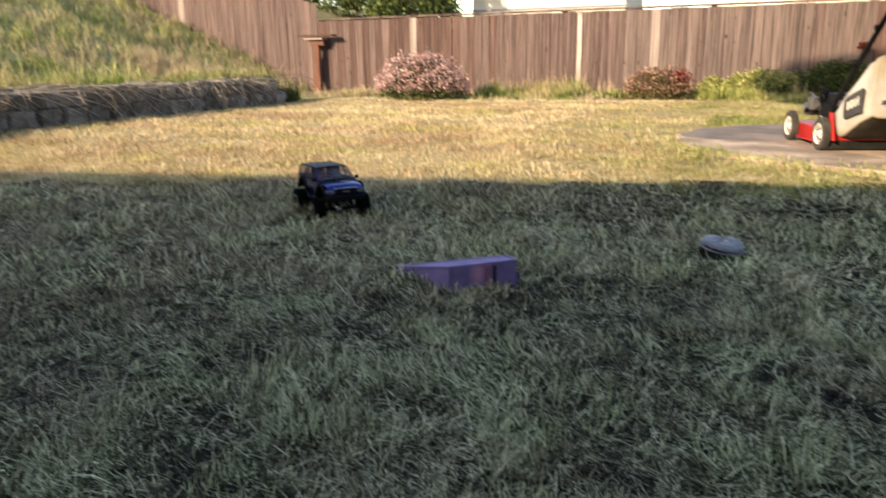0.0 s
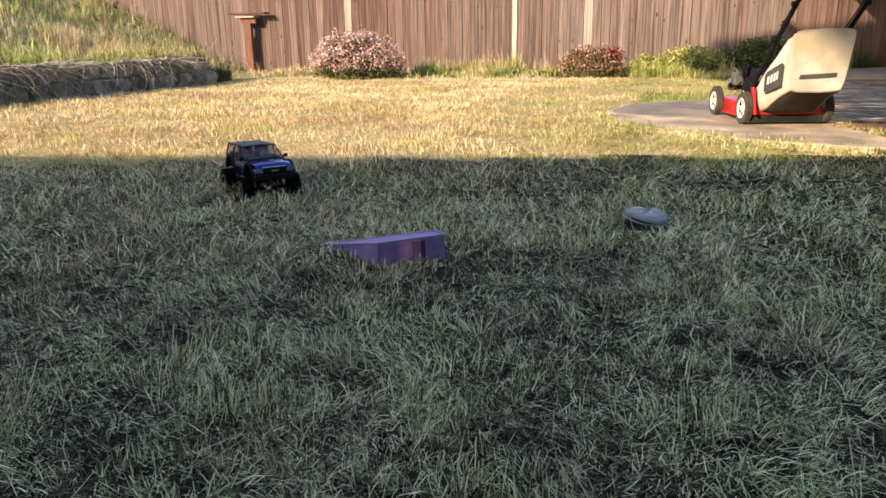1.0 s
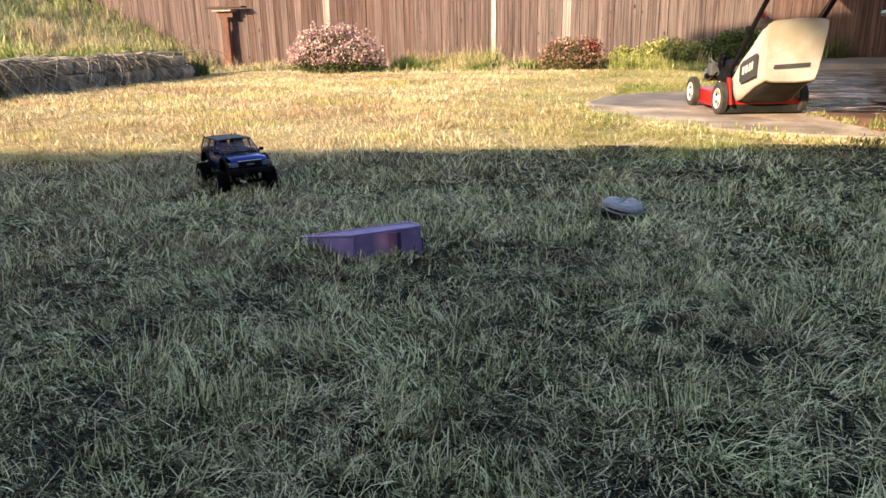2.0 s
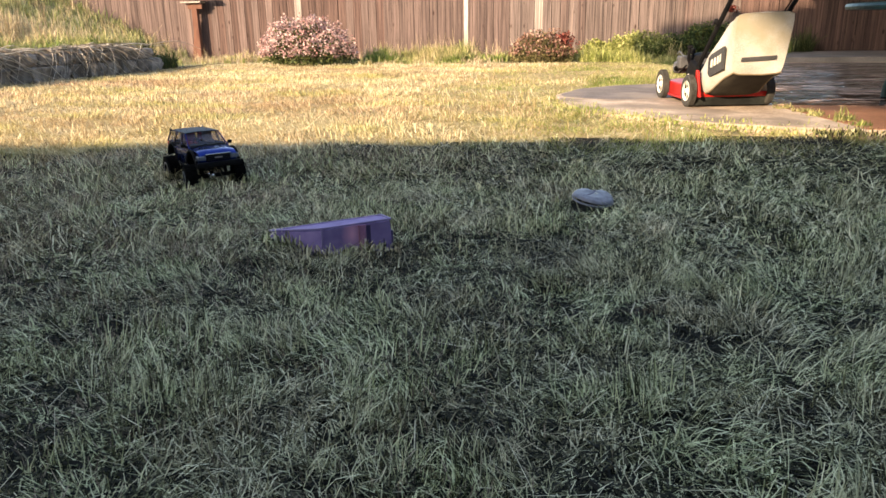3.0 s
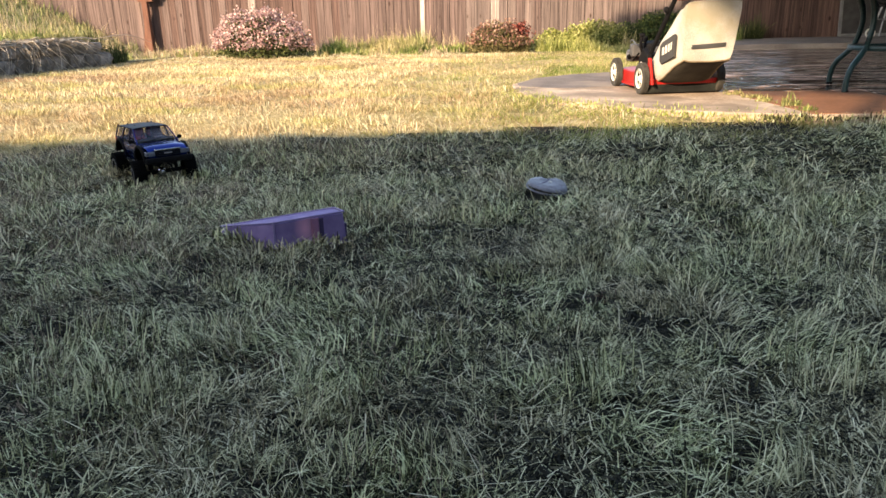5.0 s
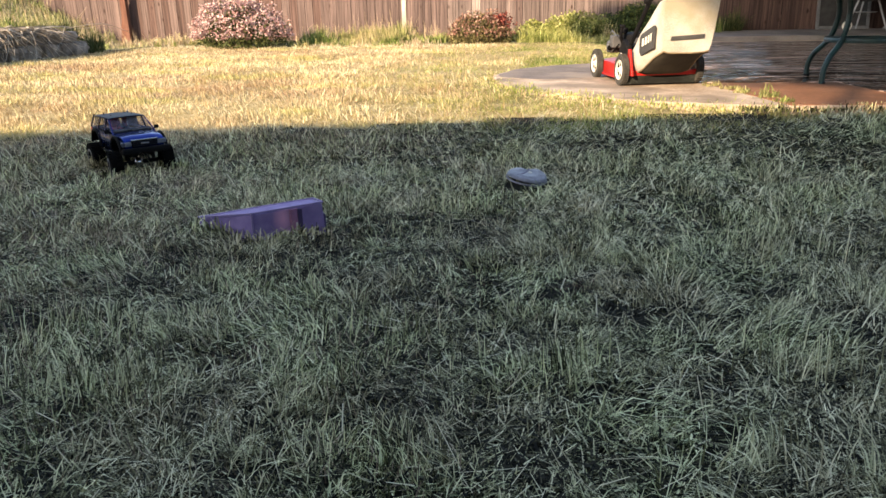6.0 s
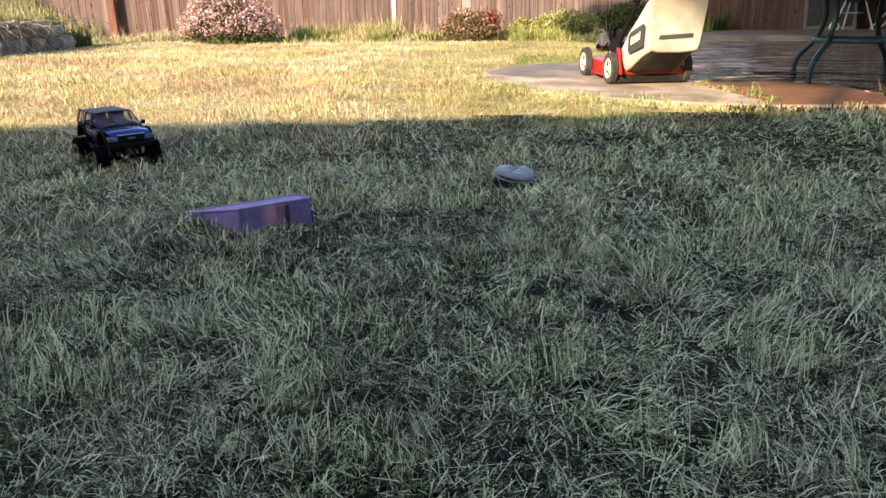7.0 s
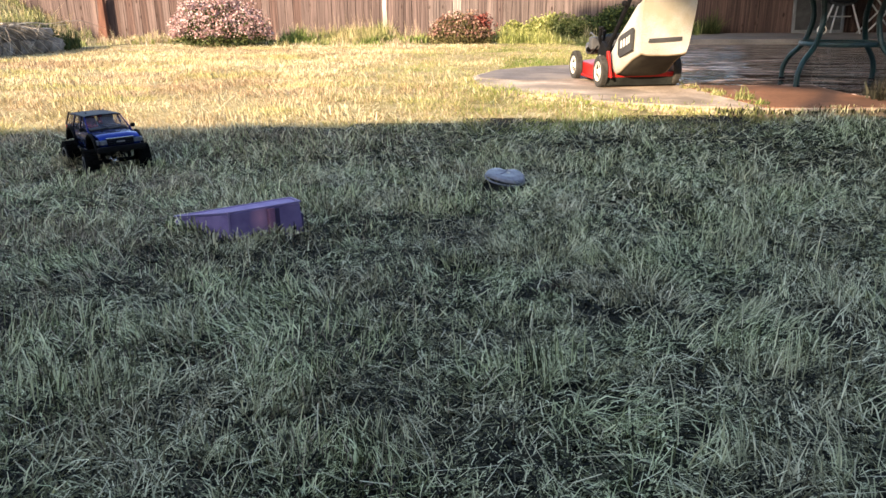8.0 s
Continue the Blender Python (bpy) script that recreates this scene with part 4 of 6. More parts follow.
    part("windscreen", sheet_bm([(-base["x"] + 0.006, base["y0"], zb), (base["x"] - 0.006, base["y0"], zb), (roof["x"] - 0.004, roof["y0"], zr - 0.003), (-roof["x"] + 0.004, roof["y0"], zr - 0.003)], 0.0012), "glass", body)
    part("rear_window", sheet_bm([(-base["x"] + 0.008, base["y1"], zb), (base["x"] - 0.008, base["y1"], zb), (roof["x"] - 0.006, roof["y1"], zr - 0.004), (-roof["x"] + 0.006, roof["y1"], zr - 0.004)], 0.0012), "glass", body)
    for s in (-0.03, 0.035):
        part("wiper", tube_bm([(s + 0.03, 0.108, 0.205), (s - 0.03, 0.096, 0.212)], 0.0016, 6), "trim", body)
    for s in (-0.04, 0.04):
        part("hood_pin", tube_bm([(s, 0.13, 0.198), (s, 0.13, 0.210)], 0.0028, 8), "trim", body)
    # nose
    gr = part("grille", box_bm(0.106, 0.008, 0.026, (0, 0.2295, 0.170), 0.002), "trim", body)
    part("grille_frame", box_bm(0.112, 0.006, 0.006, (0, 0.230, 0.186), 0.0015), "chrome", gr, "bright grille frame")
    part("grille_badge", box_bm(0.034, 0.003, 0.006, (0, 0.2345, 0.171), 0.001), "rim", gr)
    for k in range(3):
        part("grille_slat", box_bm(0.10, 0.004, 0.0022, (0, 0.2325, 0.162 + 0.008 * k)), "dark_blue", gr)
    for s in (-1, 1):
        part("headlight", box_bm(0.030, 0.010, 0.020, (s * 0.069, 0.2265, 0.171), 0.003), "lamp_glass", body, "clear headlight")
        part("corner_lamp", box_bm(0.010, 0.022, 0.020, (s * 0.0885, 0.216, 0.171), 0.003), "lamp_glass", body)
        part("tail_lamp", box_bm(0.012, 0.008, 0.036, (s * 0.085, -0.235, 0.178), 0.002), "red_cloth", body, "red tail lamp")
    part("front_bumper", box_bm(0.196, 0.022, 0.024, (0, 0.236, 0.142), 0.006, 2), "trim", g)
    part("rear_bumper", box_bm(0.19, 0.018, 0.020, (0, -0.243, 0.145), 0.005, 2), "trim", g)
    # cabin interior
    part("interior_floor", box_bm(0.16, 0.28, 0.006, (0, -0.06, 0.2025)), "trim", g)
    dash = part("dashboard", prism_bm([(0.098, 0.203), (0.098, 0.210), (0.070, 0.216), (0.052, 0.213), (0.052, 0.203)], "x", -0.078, 0.078, 0.002), "charcoal", g)
    part("dial_panel", box_bm(0.05, 0.002, 0.007, (0.036, 0.0515, 0.2085)), "letter", dash, "pale dial panel")
    wheel_ring = [(0.036 + 0.013 * math.cos(a * math.pi / 8), 0.042, 0.222 + 0.013 * math.sin(a * math.pi / 8)) for a in range(17)]
    part("steering_wheel", tube_bm(wheel_ring, 0.0016, 6, caps=False), "trim", g)
    for xx, yy, mat in ((-0.038, -0.01, "tan_cloth"), (0.038, -0.01, "red_cloth"), (-0.038, -0.09, "red_cloth"), (0.038, -0.09, "tan_cloth")):
        part("seat", prism_bm([(yy + 0.02, 0.205), (yy + 0.02, 0.214), (yy - 0.012, 0.214), (yy - 0.018, 0.250), (yy - 0.030, 0.250), (yy - 0.027, 0.205)], "x", xx - 0.022, xx + 0.022, 0.003), mat, g)
    # chassis
    for s in (-1, 1):
        part("frame_rail", box_bm(0.012, 0.40, 0.016, (s * 0.036, 0, 0.115), 0.002), "trim", g)
    part("gearbox", box_bm(0.06, 0.10, 0.05, (0, -0.01, 0.105), 0.008), "trim", g)
    for ay in (AX, -AX):
        ax = part("axle", tube_bm([(-0.085, ay, 0.06), (0.085, ay, 0.06)], 0.009, 10), "trim", g)
        bmd = bmesh.new()
        bmesh.ops.create_icosphere(bmd, subdivisions=2, radius=0.021, matrix=Matrix.Translation((0.018, ay + (0.012 if ay > 0 else -0.012), 0.061)))
        smooth(part("differential", bmd, "chrome" if ay > 0 else "trim", ax, "bright metal differential cover" if ay > 0 else ""))
        for s in (-1, 1):
            part("shock_absorber", tube_bm([(s * 0.058, ay - 0.012, 0.068), (s * 0.046, ay - 0.022, 0.150)], 0.008, 10), "trim", g)
            part("link_arm", tube_bm([(s * 0.045, ay, 0.056), (s * 0.034, ay * 0.25, 0.105)], 0.004, 8), "trim", g)
            w = thing("wheel", pose(0, 0, 0), "", "")
            w.parent = g
            w.location = (s * 0.109, ay, 0.058)
            if ay > 0:
                w.rotation_euler = (0, 0, radians(-8))
            part("tyre", toy_tyre(), "black", w)
            smooth(part("rim", lathe_bm([(0.031, s * -0.02), (0.034, s * 0.021), (0.034, s * 0.0255), (0.0275, s * 0.0268), (0.026, s * 0.022), (0.021, s * 0.012), (0.010, s * 0.012), (0.009, s * 0.020), (0.0, s * 0.020)], 28, "x"), "trim", w))
            part("bead_ring", lathe_bm([(0.0275, s * 0.0262), (0.0345, s * 0.0262), (0.0345, s * 0.0285), (0.0275, s * 0.0285), (0.0275, s * 0.0262)], 28, "x"), "rim", w, "grey metal ring")
    for ob in g.children:
        if ob.name.split(".")[0] not in ("wheel", "axle", "shock_absorber", "link_arm"):
            ob.location.z -= 0.018
    return g


# ---- the lawn mower ----
def bag_rings():
    """Bag sections from the front mouth to the rear face: y, z and half width at four corners."""
    return [
        ((-0.30, 0.065, 0.19), (-0.30, 0.065, -0.19), (-0.235, 0.215, -0.19), (-0.235, 0.215, 0.19)),
        ((-0.42, 0.088, 0.186), (-0.42, 0.088, -0.186), (-0.40, 0.38, -0.183), (-0.40, 0.38, 0.183)),
        ((-0.58, 0.178, 0.172), (-0.58, 0.178, -0.162), (-0.61, 0.555, -0.160), (-0.61, 0.555, 0.172)),
        ((-0.685, 0.236, 0.172), (-0.685, 0.236, -0.130), (-0.750, 0.586, -0.150), (-0.750, 0.590, 0.190)),
    ]


def mower_wheel(parent, at, s, r):
    w = thing("wheel", pose(0, 0, 0), "", "")
    w.parent = parent
    w.location = at
    bm = lathe_bm([(r * 0.630, -0.02), (r * 0.93, -0.024), (r, -0.018), (r, 0.018), (r * 0.93, 0.024), (r * 0.630, 0.02), (r * 0.630, -0.02)], 40, "x")
    for k in range(40):
        t = 2 * math.pi * k / 40
        b = box_bm(0.036, 0.006, 0.004, (0, 0, r + 0.001))
        bmesh.ops.rotate(b, verts=b.verts[:], cent=(0, 0, 0), matrix=Matrix.Rotation(t, 3, "X"))
        add_bm(bm, b)
    part("tyre", bm, "dusty_rubber", w)
    part("rim", lathe_bm([(r * 0.650, s * -0.018), (r * 0.650, s * 0.022), (r * 0.625, s * 0.024), (r * 0.615, s * 0.012), (r * 0.615, s * -0.018), (r * 0.650, s * -0.018)], 40, "x"), "white", w, "white plastic rim")
    hub = part("hub", lathe_bm([(0.0, s * 0.026), (0.010, s * 0.026), (0.016, s * 0.02), (0.018, s * -0.015), (0, s * -0.015)], 24, "x"), "white", w)
    part("bolt", lathe_bm([(0, s * 0.032), (0.007, s * 0.032), (0.008, s * 0.026), (0, s * 0.026)], 12, "x"), "rim", hub)
    disc = part("wheel_disc", lathe_bm([(0.0, s * 0.012), (r * 0.615, s * 0.012), (r * 0.615, s * -0.012), (0.0, s * -0.012)], 32, "x"), "white", w, "white plastic wheel disc")
    # black wedges on the solid disc stand in for shaded openings
    for k in range(5):
        b = prism_bm([(-r * 0.075, r * 0.25), (r * 0.075, r * 0.25), (r * 0.19, r * 0.54), (-r * 0.19, r * 0.54)], "x", s * 0.0125 - 0.002, s * 0.0125 + 0.002, 0.001)
        bmesh.ops.rotate(b, verts=b.verts[:], cent=(0, 0, 0), matrix=Matrix.Rotation(2 * math.pi * k / 5 + 0.3, 3, "X"))
        part("slot", b, "black", disc, "dark wedge painting a shaded opening between spokes")


def lawn_mower():
    g = thing("lawn_mower", pose(0.60, 5.75, 0.106, 0, 0, 14.5), "red push lawn mower with a stained cream grass bag", "lawn mower")
    R = 0.103
    for s in (-1, 1):
        mower_wheel(g, (s * 0.258, 0.30, R), s, R)
        mower_wheel(g, (s * 0.258, -0.30, R), s, R)
    # deck: a skirted housing seen from its side and rear
    outline = [(-0.225, -0.30), (-0.235, 0.0), (-0.235, 0.20), (-0.20, 0.34), (-0.10, 0.42), (0.10, 0.42), (0.20, 0.34), (0.235, 0.20), (0.235, 0.0), (0.225, -0.30)]
    bm = prism_bm(outline, "z", 0.035, 0.135, 0.014, 3)
    deck = smooth(part("deck", bm, "red", g))
    part("deck_lip", prism_bm([(x * 1.04, y * 1.03) for x, y in outline], "z", 0.030, 0.048, 0.004), "red", deck)
    part("rear_bar", box_bm(0.50, 0.03, 0.036, (0, -0.345, 0.082), 0.006, 2), "red", deck)
    for s in (-1, 1):
        if s < 0:
            part("rear_bracket", prism_bm([(-0.43, 0.07), (-0.33, 0.07), (-0.325, 0.24), (-0.355, 0.24)], "x", s * 0.225 - 0.008, s * 0.225 + 0.008, 0.003), "red", deck)
        part("axle_plate", box_bm(0.01, 0.09, 0.07, (s * 0.238, 0.29, 0.10), 0.006), "charcoal", deck)
        part("height_lever", tube_bm([(s * 0.245, -0.27, 0.10), (s * 0.25, -0.24, 0.21)], 0.006, 8), "rim", deck)
    part("rear_flap", box_bm(0.48, 0.012, 0.062, (0, -0.352, 0.040), 0.004), "flap", g, "dirty grey rubber trailing flap")
    # engine
    eng = smooth(part("engine", lathe_bm([(0.0, 0.30), (0.07, 0.298), (0.112, 0.28), (0.122, 0.25), (0.122, 0.19), (0.10, 0.175), (0.10, 0.135), (0, 0.135)], 36), "trim", g, "black engine with round cowl"))
    eng.location = (-0.02, 0.10, 0.035)
    part("air_filter", box_bm(0.085, 0.10, 0.085, (-0.155, 0.075, 0.195), 0.020, 3), "engine_grey", eng)
    part("filter_label", box_bm(0.002, 0.05, 0.03, (-0.1993, 0.075, 0.20)), "dull_metal", eng)
    part("muffler", box_bm(0.07, 0.12, 0.07, (0.15, 0.06, 0.20), 0.012, 2), "rim", eng)
    smooth(part("fuel_tank", box_bm(0.18, 0.11, 0.09, (0.02, -0.125, 0.22), 0.022, 3), "engine_grey", eng))
    part("fuel_cap", lathe_bm([(0, 0.30), (0.028, 0.30), (0.03, 0.295), (0.03, 0.262), (0, 0.262)], 20), "trim", eng).location = (-0.03, -0.125, 0)
    part("oil_cap", lathe_bm([(0, 0.33), (0.016, 0.33), (0.018, 0.30), (0.010, 0.29), (0.010, 0.2), (0, 0.2)], 16), "trim", eng).location = (-0.11, -0.04, 0)
    part("spark_cable", tube_bm(curve_points([(0.0, 0.12, 0.22), (-0.04, 0.17, 0.25), (-0.07, 0.15, 0.20)], 5), 0.005, 8), "black", eng)
    # handle
    for s in (-1, 1):
        h = part("handle_tube", tube_bm(curve_points([(s * 0.20, -0.17, 0.15), (s * 0.197, -0.30, 0.29), (s * 0.195, -0.68, 0.63), (s * 0.195, -1.05, 0.94), (s * 0.19, -1.12, 0.965)], 6), 0.0145, 12), "trim", g, "black steel handle")
        kn = part("knob", lathe_bm([(0, s * 0.04), (0.016, s * 0.036), (0.02, s * 0.02), (0.012, s * 0.012), (0, s * 0.012)], 14, "x"), "trim", h)
        kn.location = (s * 0.195, -0.58, 0.545)
        part("cable_clip", box_bm(0.02, 0.03, 0.03, (s * 0.21, -0.80, 0.735), 0.004), "trim", h)
        part("handle_bracket", box_bm(0.02, 0.05, 0.10, (s * 0.205, -0.18, 0.15), 0.006), "trim", g)
    part("side_cover", prism_bm([(-0.30, 0.13), (-0.16, 0.13), (-0.12, 0.22), (-0.20, 0.30), (-0.30, 0.26)], "x", -0.232, -0.195, 0.008), "trim", g, "black plastic side cover")
    part("drive_cover", box_bm(0.34, 0.18, 0.13, (0, -0.15, 0.20), 0.03, 3), "trim", g)
    part("carburettor", box_bm(0.07, 0.08, 0.09, (-0.165, 0.0, 0.235), 0.012, 2), "engine_grey", eng)
    part("primer_bulb", lathe_bm([(0, -0.218), (0.012, -0.216), (0.017, -0.208), (0.017, -0.195), (0, -0.195)], 14, "x"), "black", eng).location = (0, 0.02, 0.19)
    part("dipstick", tube_bm(curve_points([(-0.12, -0.06, 0.20), (-0.16, -0.10, 0.27), (-0.165, -0.13, 0.34)], 5), 0.011, 10), "trim", eng)
    part("dipstick_cap", box_bm(0.035, 0.03, 0.02, (-0.165, -0.135, 0.345), 0.006, 2), "trim", eng)
    part("governor_spring", tube_bm(curve_points([(-0.19, 0.05, 0.29), (-0.20, -0.02, 0.31), (-0.19, -0.09, 0.28)], 5), 0.004, 6), "rim", eng)
    part("fuel_line", tube_bm(curve_points([(-0.15, -0.02, 0.20), (-0.20, -0.07, 0.17), (-0.18, -0.13, 0.22)], 5), 0.006, 8), "black", eng)
    part("handle_bar", tube_bm([(-0.19, -1.12, 0.965), (0.19, -1.12, 0.965)], 0.0125, 12), "trim", g)
    part("control_cable", tube_bm(curve_points([(0.17, -1.0, 0.93), (0.165, -0.7, 0.64), (0.13, -0.3, 0.34), (0.06, 0.0, 0.28)], 6), 0.004, 8), "black", g)
    part("starter_cord", tube_bm(curve_points([(0.185, -0.62, 0.60), (0.12, -0.3, 0.36), (0.02, 0.08, 0.30)], 6), 0.003, 6), "black", g)
    # bag: soft skin through the sections, dark base, stitched rim
    rings = bag_rings()
    bm = bmesh.new()
    layers = []
    for k in range(13):
        u = k / 12 * (len(rings) - 1)
        i = min(int(u), len(rings) - 2)
        f = u - i
        c = []
        for j in range(4):
            a, b = rings[i][j], rings[i + 1][j]
            c.append(Vector((a[2] + (b[2] - a[2]) * f, a[0] + (b[0] - a[0]) * f, a[1] + (b[1] - a[1]) * f)))
        loop = []
        for j in range(4):
            for q in range(8):
                p = c[j].lerp(c[(j + 1) % 4], q / 8)
                mid = sum(c, Vector()) / 4
                bulge = 1 + 0.035 * math.sin(math.pi * q / 8) - (0.035 if q == 0 else 0)
                loop.append(mid + (p - mid) * bulge)
        for _ in range(3 if k < 8 else 2 if k < 10 else 1 if k < 11 else 0):
            loop = [loop[q] * 0.5 + (loop[q - 1] + loop[(q + 1) % 32]) * 0.25 for q in range(32)]
        layers.append([bm.verts.new(p) for p in loop])
    for a, b in zip(layers, layers[1:]):
        for j in range(32):
            f = bm.faces.new((a[j], a[(j + 1) % 32], b[(j + 1) % 32], b[j]))
            f.material_index = 1 if j < 8 else 0
    bm.faces.new(layers[0][::-1])
    centre = bm.verts.new(sum((v.co for v in layers[-1]), Vector()) / 32 + Vector((0, -0.012, 0)))
    for j in range(32):
        bm.faces.new((layers[-1][j], layers[-1][(j + 1) % 32], centre))
    bmesh.ops.recalc_face_normals(bm, faces=bm.faces[:])
    for v in bm.verts:
        n = noise.noise(v.co * 9.0)
        v.co += Vector((n, 0.4 * n, 0.5 * n)) * 0.008
    rim = [layers[-1][q].co.copy() for q in range(16, 25)]
    seams = [[layers[-1][q].co.copy() for q in range(0, 9)]] + [[layer[q].co.copy() for layer in layers] for q in (0, 8)]
    bag = smooth(part("bag", bm, "cream", g, "stained cream cloth grass bag with a dark base"), 45)
    bag.data.materials.append(M["bag_base"])
    part("bag_rim", tube_bm(rim, 0.0035, 8), "cream", bag)
    for seam in seams:
        part("base_piping", tube_bm(seam, 0.005, 8), "piping", bag, "brown-stained piping round the base")

    def on_rear(u, v):
        """A place on the rear face: u across, v up, both 0 to 1."""
        a = Vector((-0.130, -0.68, 0.240)).lerp(Vector((0.158, -0.68, 0.240)), u)
        b = Vector((-0.143, -0.74, 0.580)).lerp(Vector((0.178, -0.74, 0.580)), u)
        return a.lerp(b, v) + Vector((0, -0.016 - 0.006 * math.sin(math.pi * u), 0))
    lo = [on_rear(0.14 + 0.72 * k / 8, 0.205 + 0.004 * k) for k in range(9)]
    hi = [on_rear(0.14 + 0.72 * k / 8, 0.275 + 0.004 * k) for k in range(9)]
    bm = bmesh.new()
    front = [[bm.verts.new(p + Vector((0, d, 0))) for p in row] for d in (0.0, 0.008) for row in (lo, hi)]
    for k in range(8):
        for a, b in ((0, 1), (3, 2), (2, 0), (1, 3)):
            bm.faces.new((front[a][k], front[a][k + 1], front[b][k + 1], front[b][k]))
    bmesh.ops.recalc_face_normals(bm, faces=bm.faces[:])
    part("bag_strap", bm, "charcoal", bag, "dark webbing strap on the rear")

    def side_x(y):
        return -0.189 + 0.024 * max(0.0, min(1.0, (-0.42 - y) / 0.16))
    patch_pts = [(-0.475, 0.205), (-0.640, 0.262), (-0.655, 0.385), (-0.635, 0.400), (-0.475, 0.345), (-0.447, 0.320), (-0.450, 0.225)]
    bm = bmesh.new()
    rows = [[bm.verts.new((side_x(y) - d, y, z)) for y, z in patch_pts] for d in (0.014, 0.002)]
    bm.faces.new(rows[0])
    bm.faces.new(rows[1][::-1])
    for k in range(7):
        bm.faces.new((rows[0][k], rows[0][(k + 1) % 7], rows[1][(k + 1) % 7], rows[1][k]))
    bmesh.ops.recalc_face_normals(bm, faces=bm.faces[:])
    part("bag_patch", bm, "charcoal", bag, "dark patch with worn pale print")
    for k in range(4):
        y = -0.496 - 0.036 * k
        z = 0.264 + 0.012 * k
        part("print_bar", sheet_bm([(side_x(q) - 0.022, q, w) for q, w in ((y, z), (y - 0.024, z + 0.007), (y - 0.022, z + 0.055), (y, z + 0.048))], 0.001), "letter", bag)
    return g


# ---- the patio's furniture ----
def patio_table():
    z0 = 0.106
    g = thing("patio_table", pose(2.06, 5.70, z0), "round green metal patio table with curved legs on the wet patio", "table")
    part("tabletop", lathe_bm([(0, 0.648), (0.62, 0.648), (0.652, 0.642), (0.66, 0.625), (0.652, 0.606), (0.62, 0.612), (0, 0.624)], 56), "green_metal", g)
    for k in range(4):
        a = radians(38 + 90 * k)
        c, s = math.cos(a), math.sin(a)
        prof = [(0.43, 0.0), (0.425, 0.09), (0.385, 0.165), (0.285, 0.265), (0.240, 0.40), (0.245, 0.50), (0.29, 0.615)]
        part("leg", tube_bm(curve_points([(r * c, r * s, z) for r, z in prof], 6), 0.018, 10), "green_metal", g)
        part("foot", lathe_bm([(0, 0.012), (0.02, 0.012), (0.022, 0.0), (0, 0.0)], 14), "trim", g).location = (0.425 * c, 0.425 * s, 0)
    part("brace_ring", lathe_bm([(0.17, 0.255), (0.265, 0.255), (0.27, 0.27), (0.265, 0.285), (0.17, 0.285), (0.17, 0.255)], 40), "green_metal", g)
    part("shelf", lathe_bm([(0, 0.263), (0.17, 0.263), (0.17, 0.275), (0, 0.275)], 40), "green_metal", g)
    return g


def kettle_grill():
    g = thing("kettle_grill", pose(4.32, 12.25, 0.171), "black kettle grill on pale metal legs", "grill")
    bm = lathe_bm([(0.0, 0.40), (0.10, 0.405), (0.18, 0.44), (0.235, 0.50), (0.25, 0.57), (0.25, 0.60), (0.24, 0.60), (0.23, 0.55), (0, 0.45)], 36)
    smooth(part("bowl", bm, "enamel", g))
    smooth(part("lid", lathe_bm([(0.256, 0.60), (0.25, 0.67), (0.19, 0.75), (0.10, 0.79), (0.0, 0.80)], 36), "enamel", g))
    for a, foot in ((200, 0.30), (340, 0.30), (90, 0.30)):
        c, s = math.cos(radians(a)), math.sin(radians(a))
        part("leg", tube_bm([(0.14 * c, 0.14 * s, 0.43), (foot * c, foot * s, 0.01)], 0.013, 8), "white_metal", g)
    w = smooth(part("wheel", lathe_bm([(0.045, -0.012), (0.065, -0.014), (0.07, 0), (0.065, 0.014), (0.045, 0.012), (0.045, -0.012)], 24, "y"), "white", g))
    w.location = (-0.27, -0.13, 0.07)
    part("hub", lathe_bm([(0, -0.012), (0.046, -0.012), (0.046, 0.012), (0, 0.012)], 20, "y"), "trim", w)
    part("ash_tray", lathe_bm([(0, 0.245), (0.13, 0.25), (0.15, 0.262), (0.145, 0.262), (0, 0.254)], 30), "white_metal", g)


def folding_stand():
    g = thing("folding_stand", pose(4.98, 12.45, 0.171), "pale folding metal stand with crossed legs", "stand")
    for yy in (-0.16, 0.16):
        part("leg", tube_bm([(-0.26, yy, 0.0), (0.24, yy, 0.60)], 0.012, 8), "white_metal", g)
        part("leg", tube_bm([(0.26, yy + 0.03, 0.0), (-0.24, yy + 0.03, 0.60)], 0.012, 8), "white_metal", g)
    part("top", box_bm(0.60, 0.42, 0.025, (0, 0, 0.61), 0.006), "white_metal", g)


def leaning_frame():
    g = thing("screen_frame", pose(4.18, 12.72, 0.171, -9, 0, 0), "pale metal screen frame leaning on the fence", "frame")
    for xx in (-0.36, 0.36):
        part("stile", box_bm(0.045, 0.03, 1.25, (xx, 0, 0.625), 0.004), "dull_metal", g)
    for zz in (0.025, 1.225):
        part("rail", box_bm(0.67, 0.03, 0.045, (0, 0, zz), 0.004), "dull_metal", g)
    part("mesh", box_bm(0.68, 0.004, 1.17, (0, 0, 0.625)), "charcoal", g, "dark insect mesh")


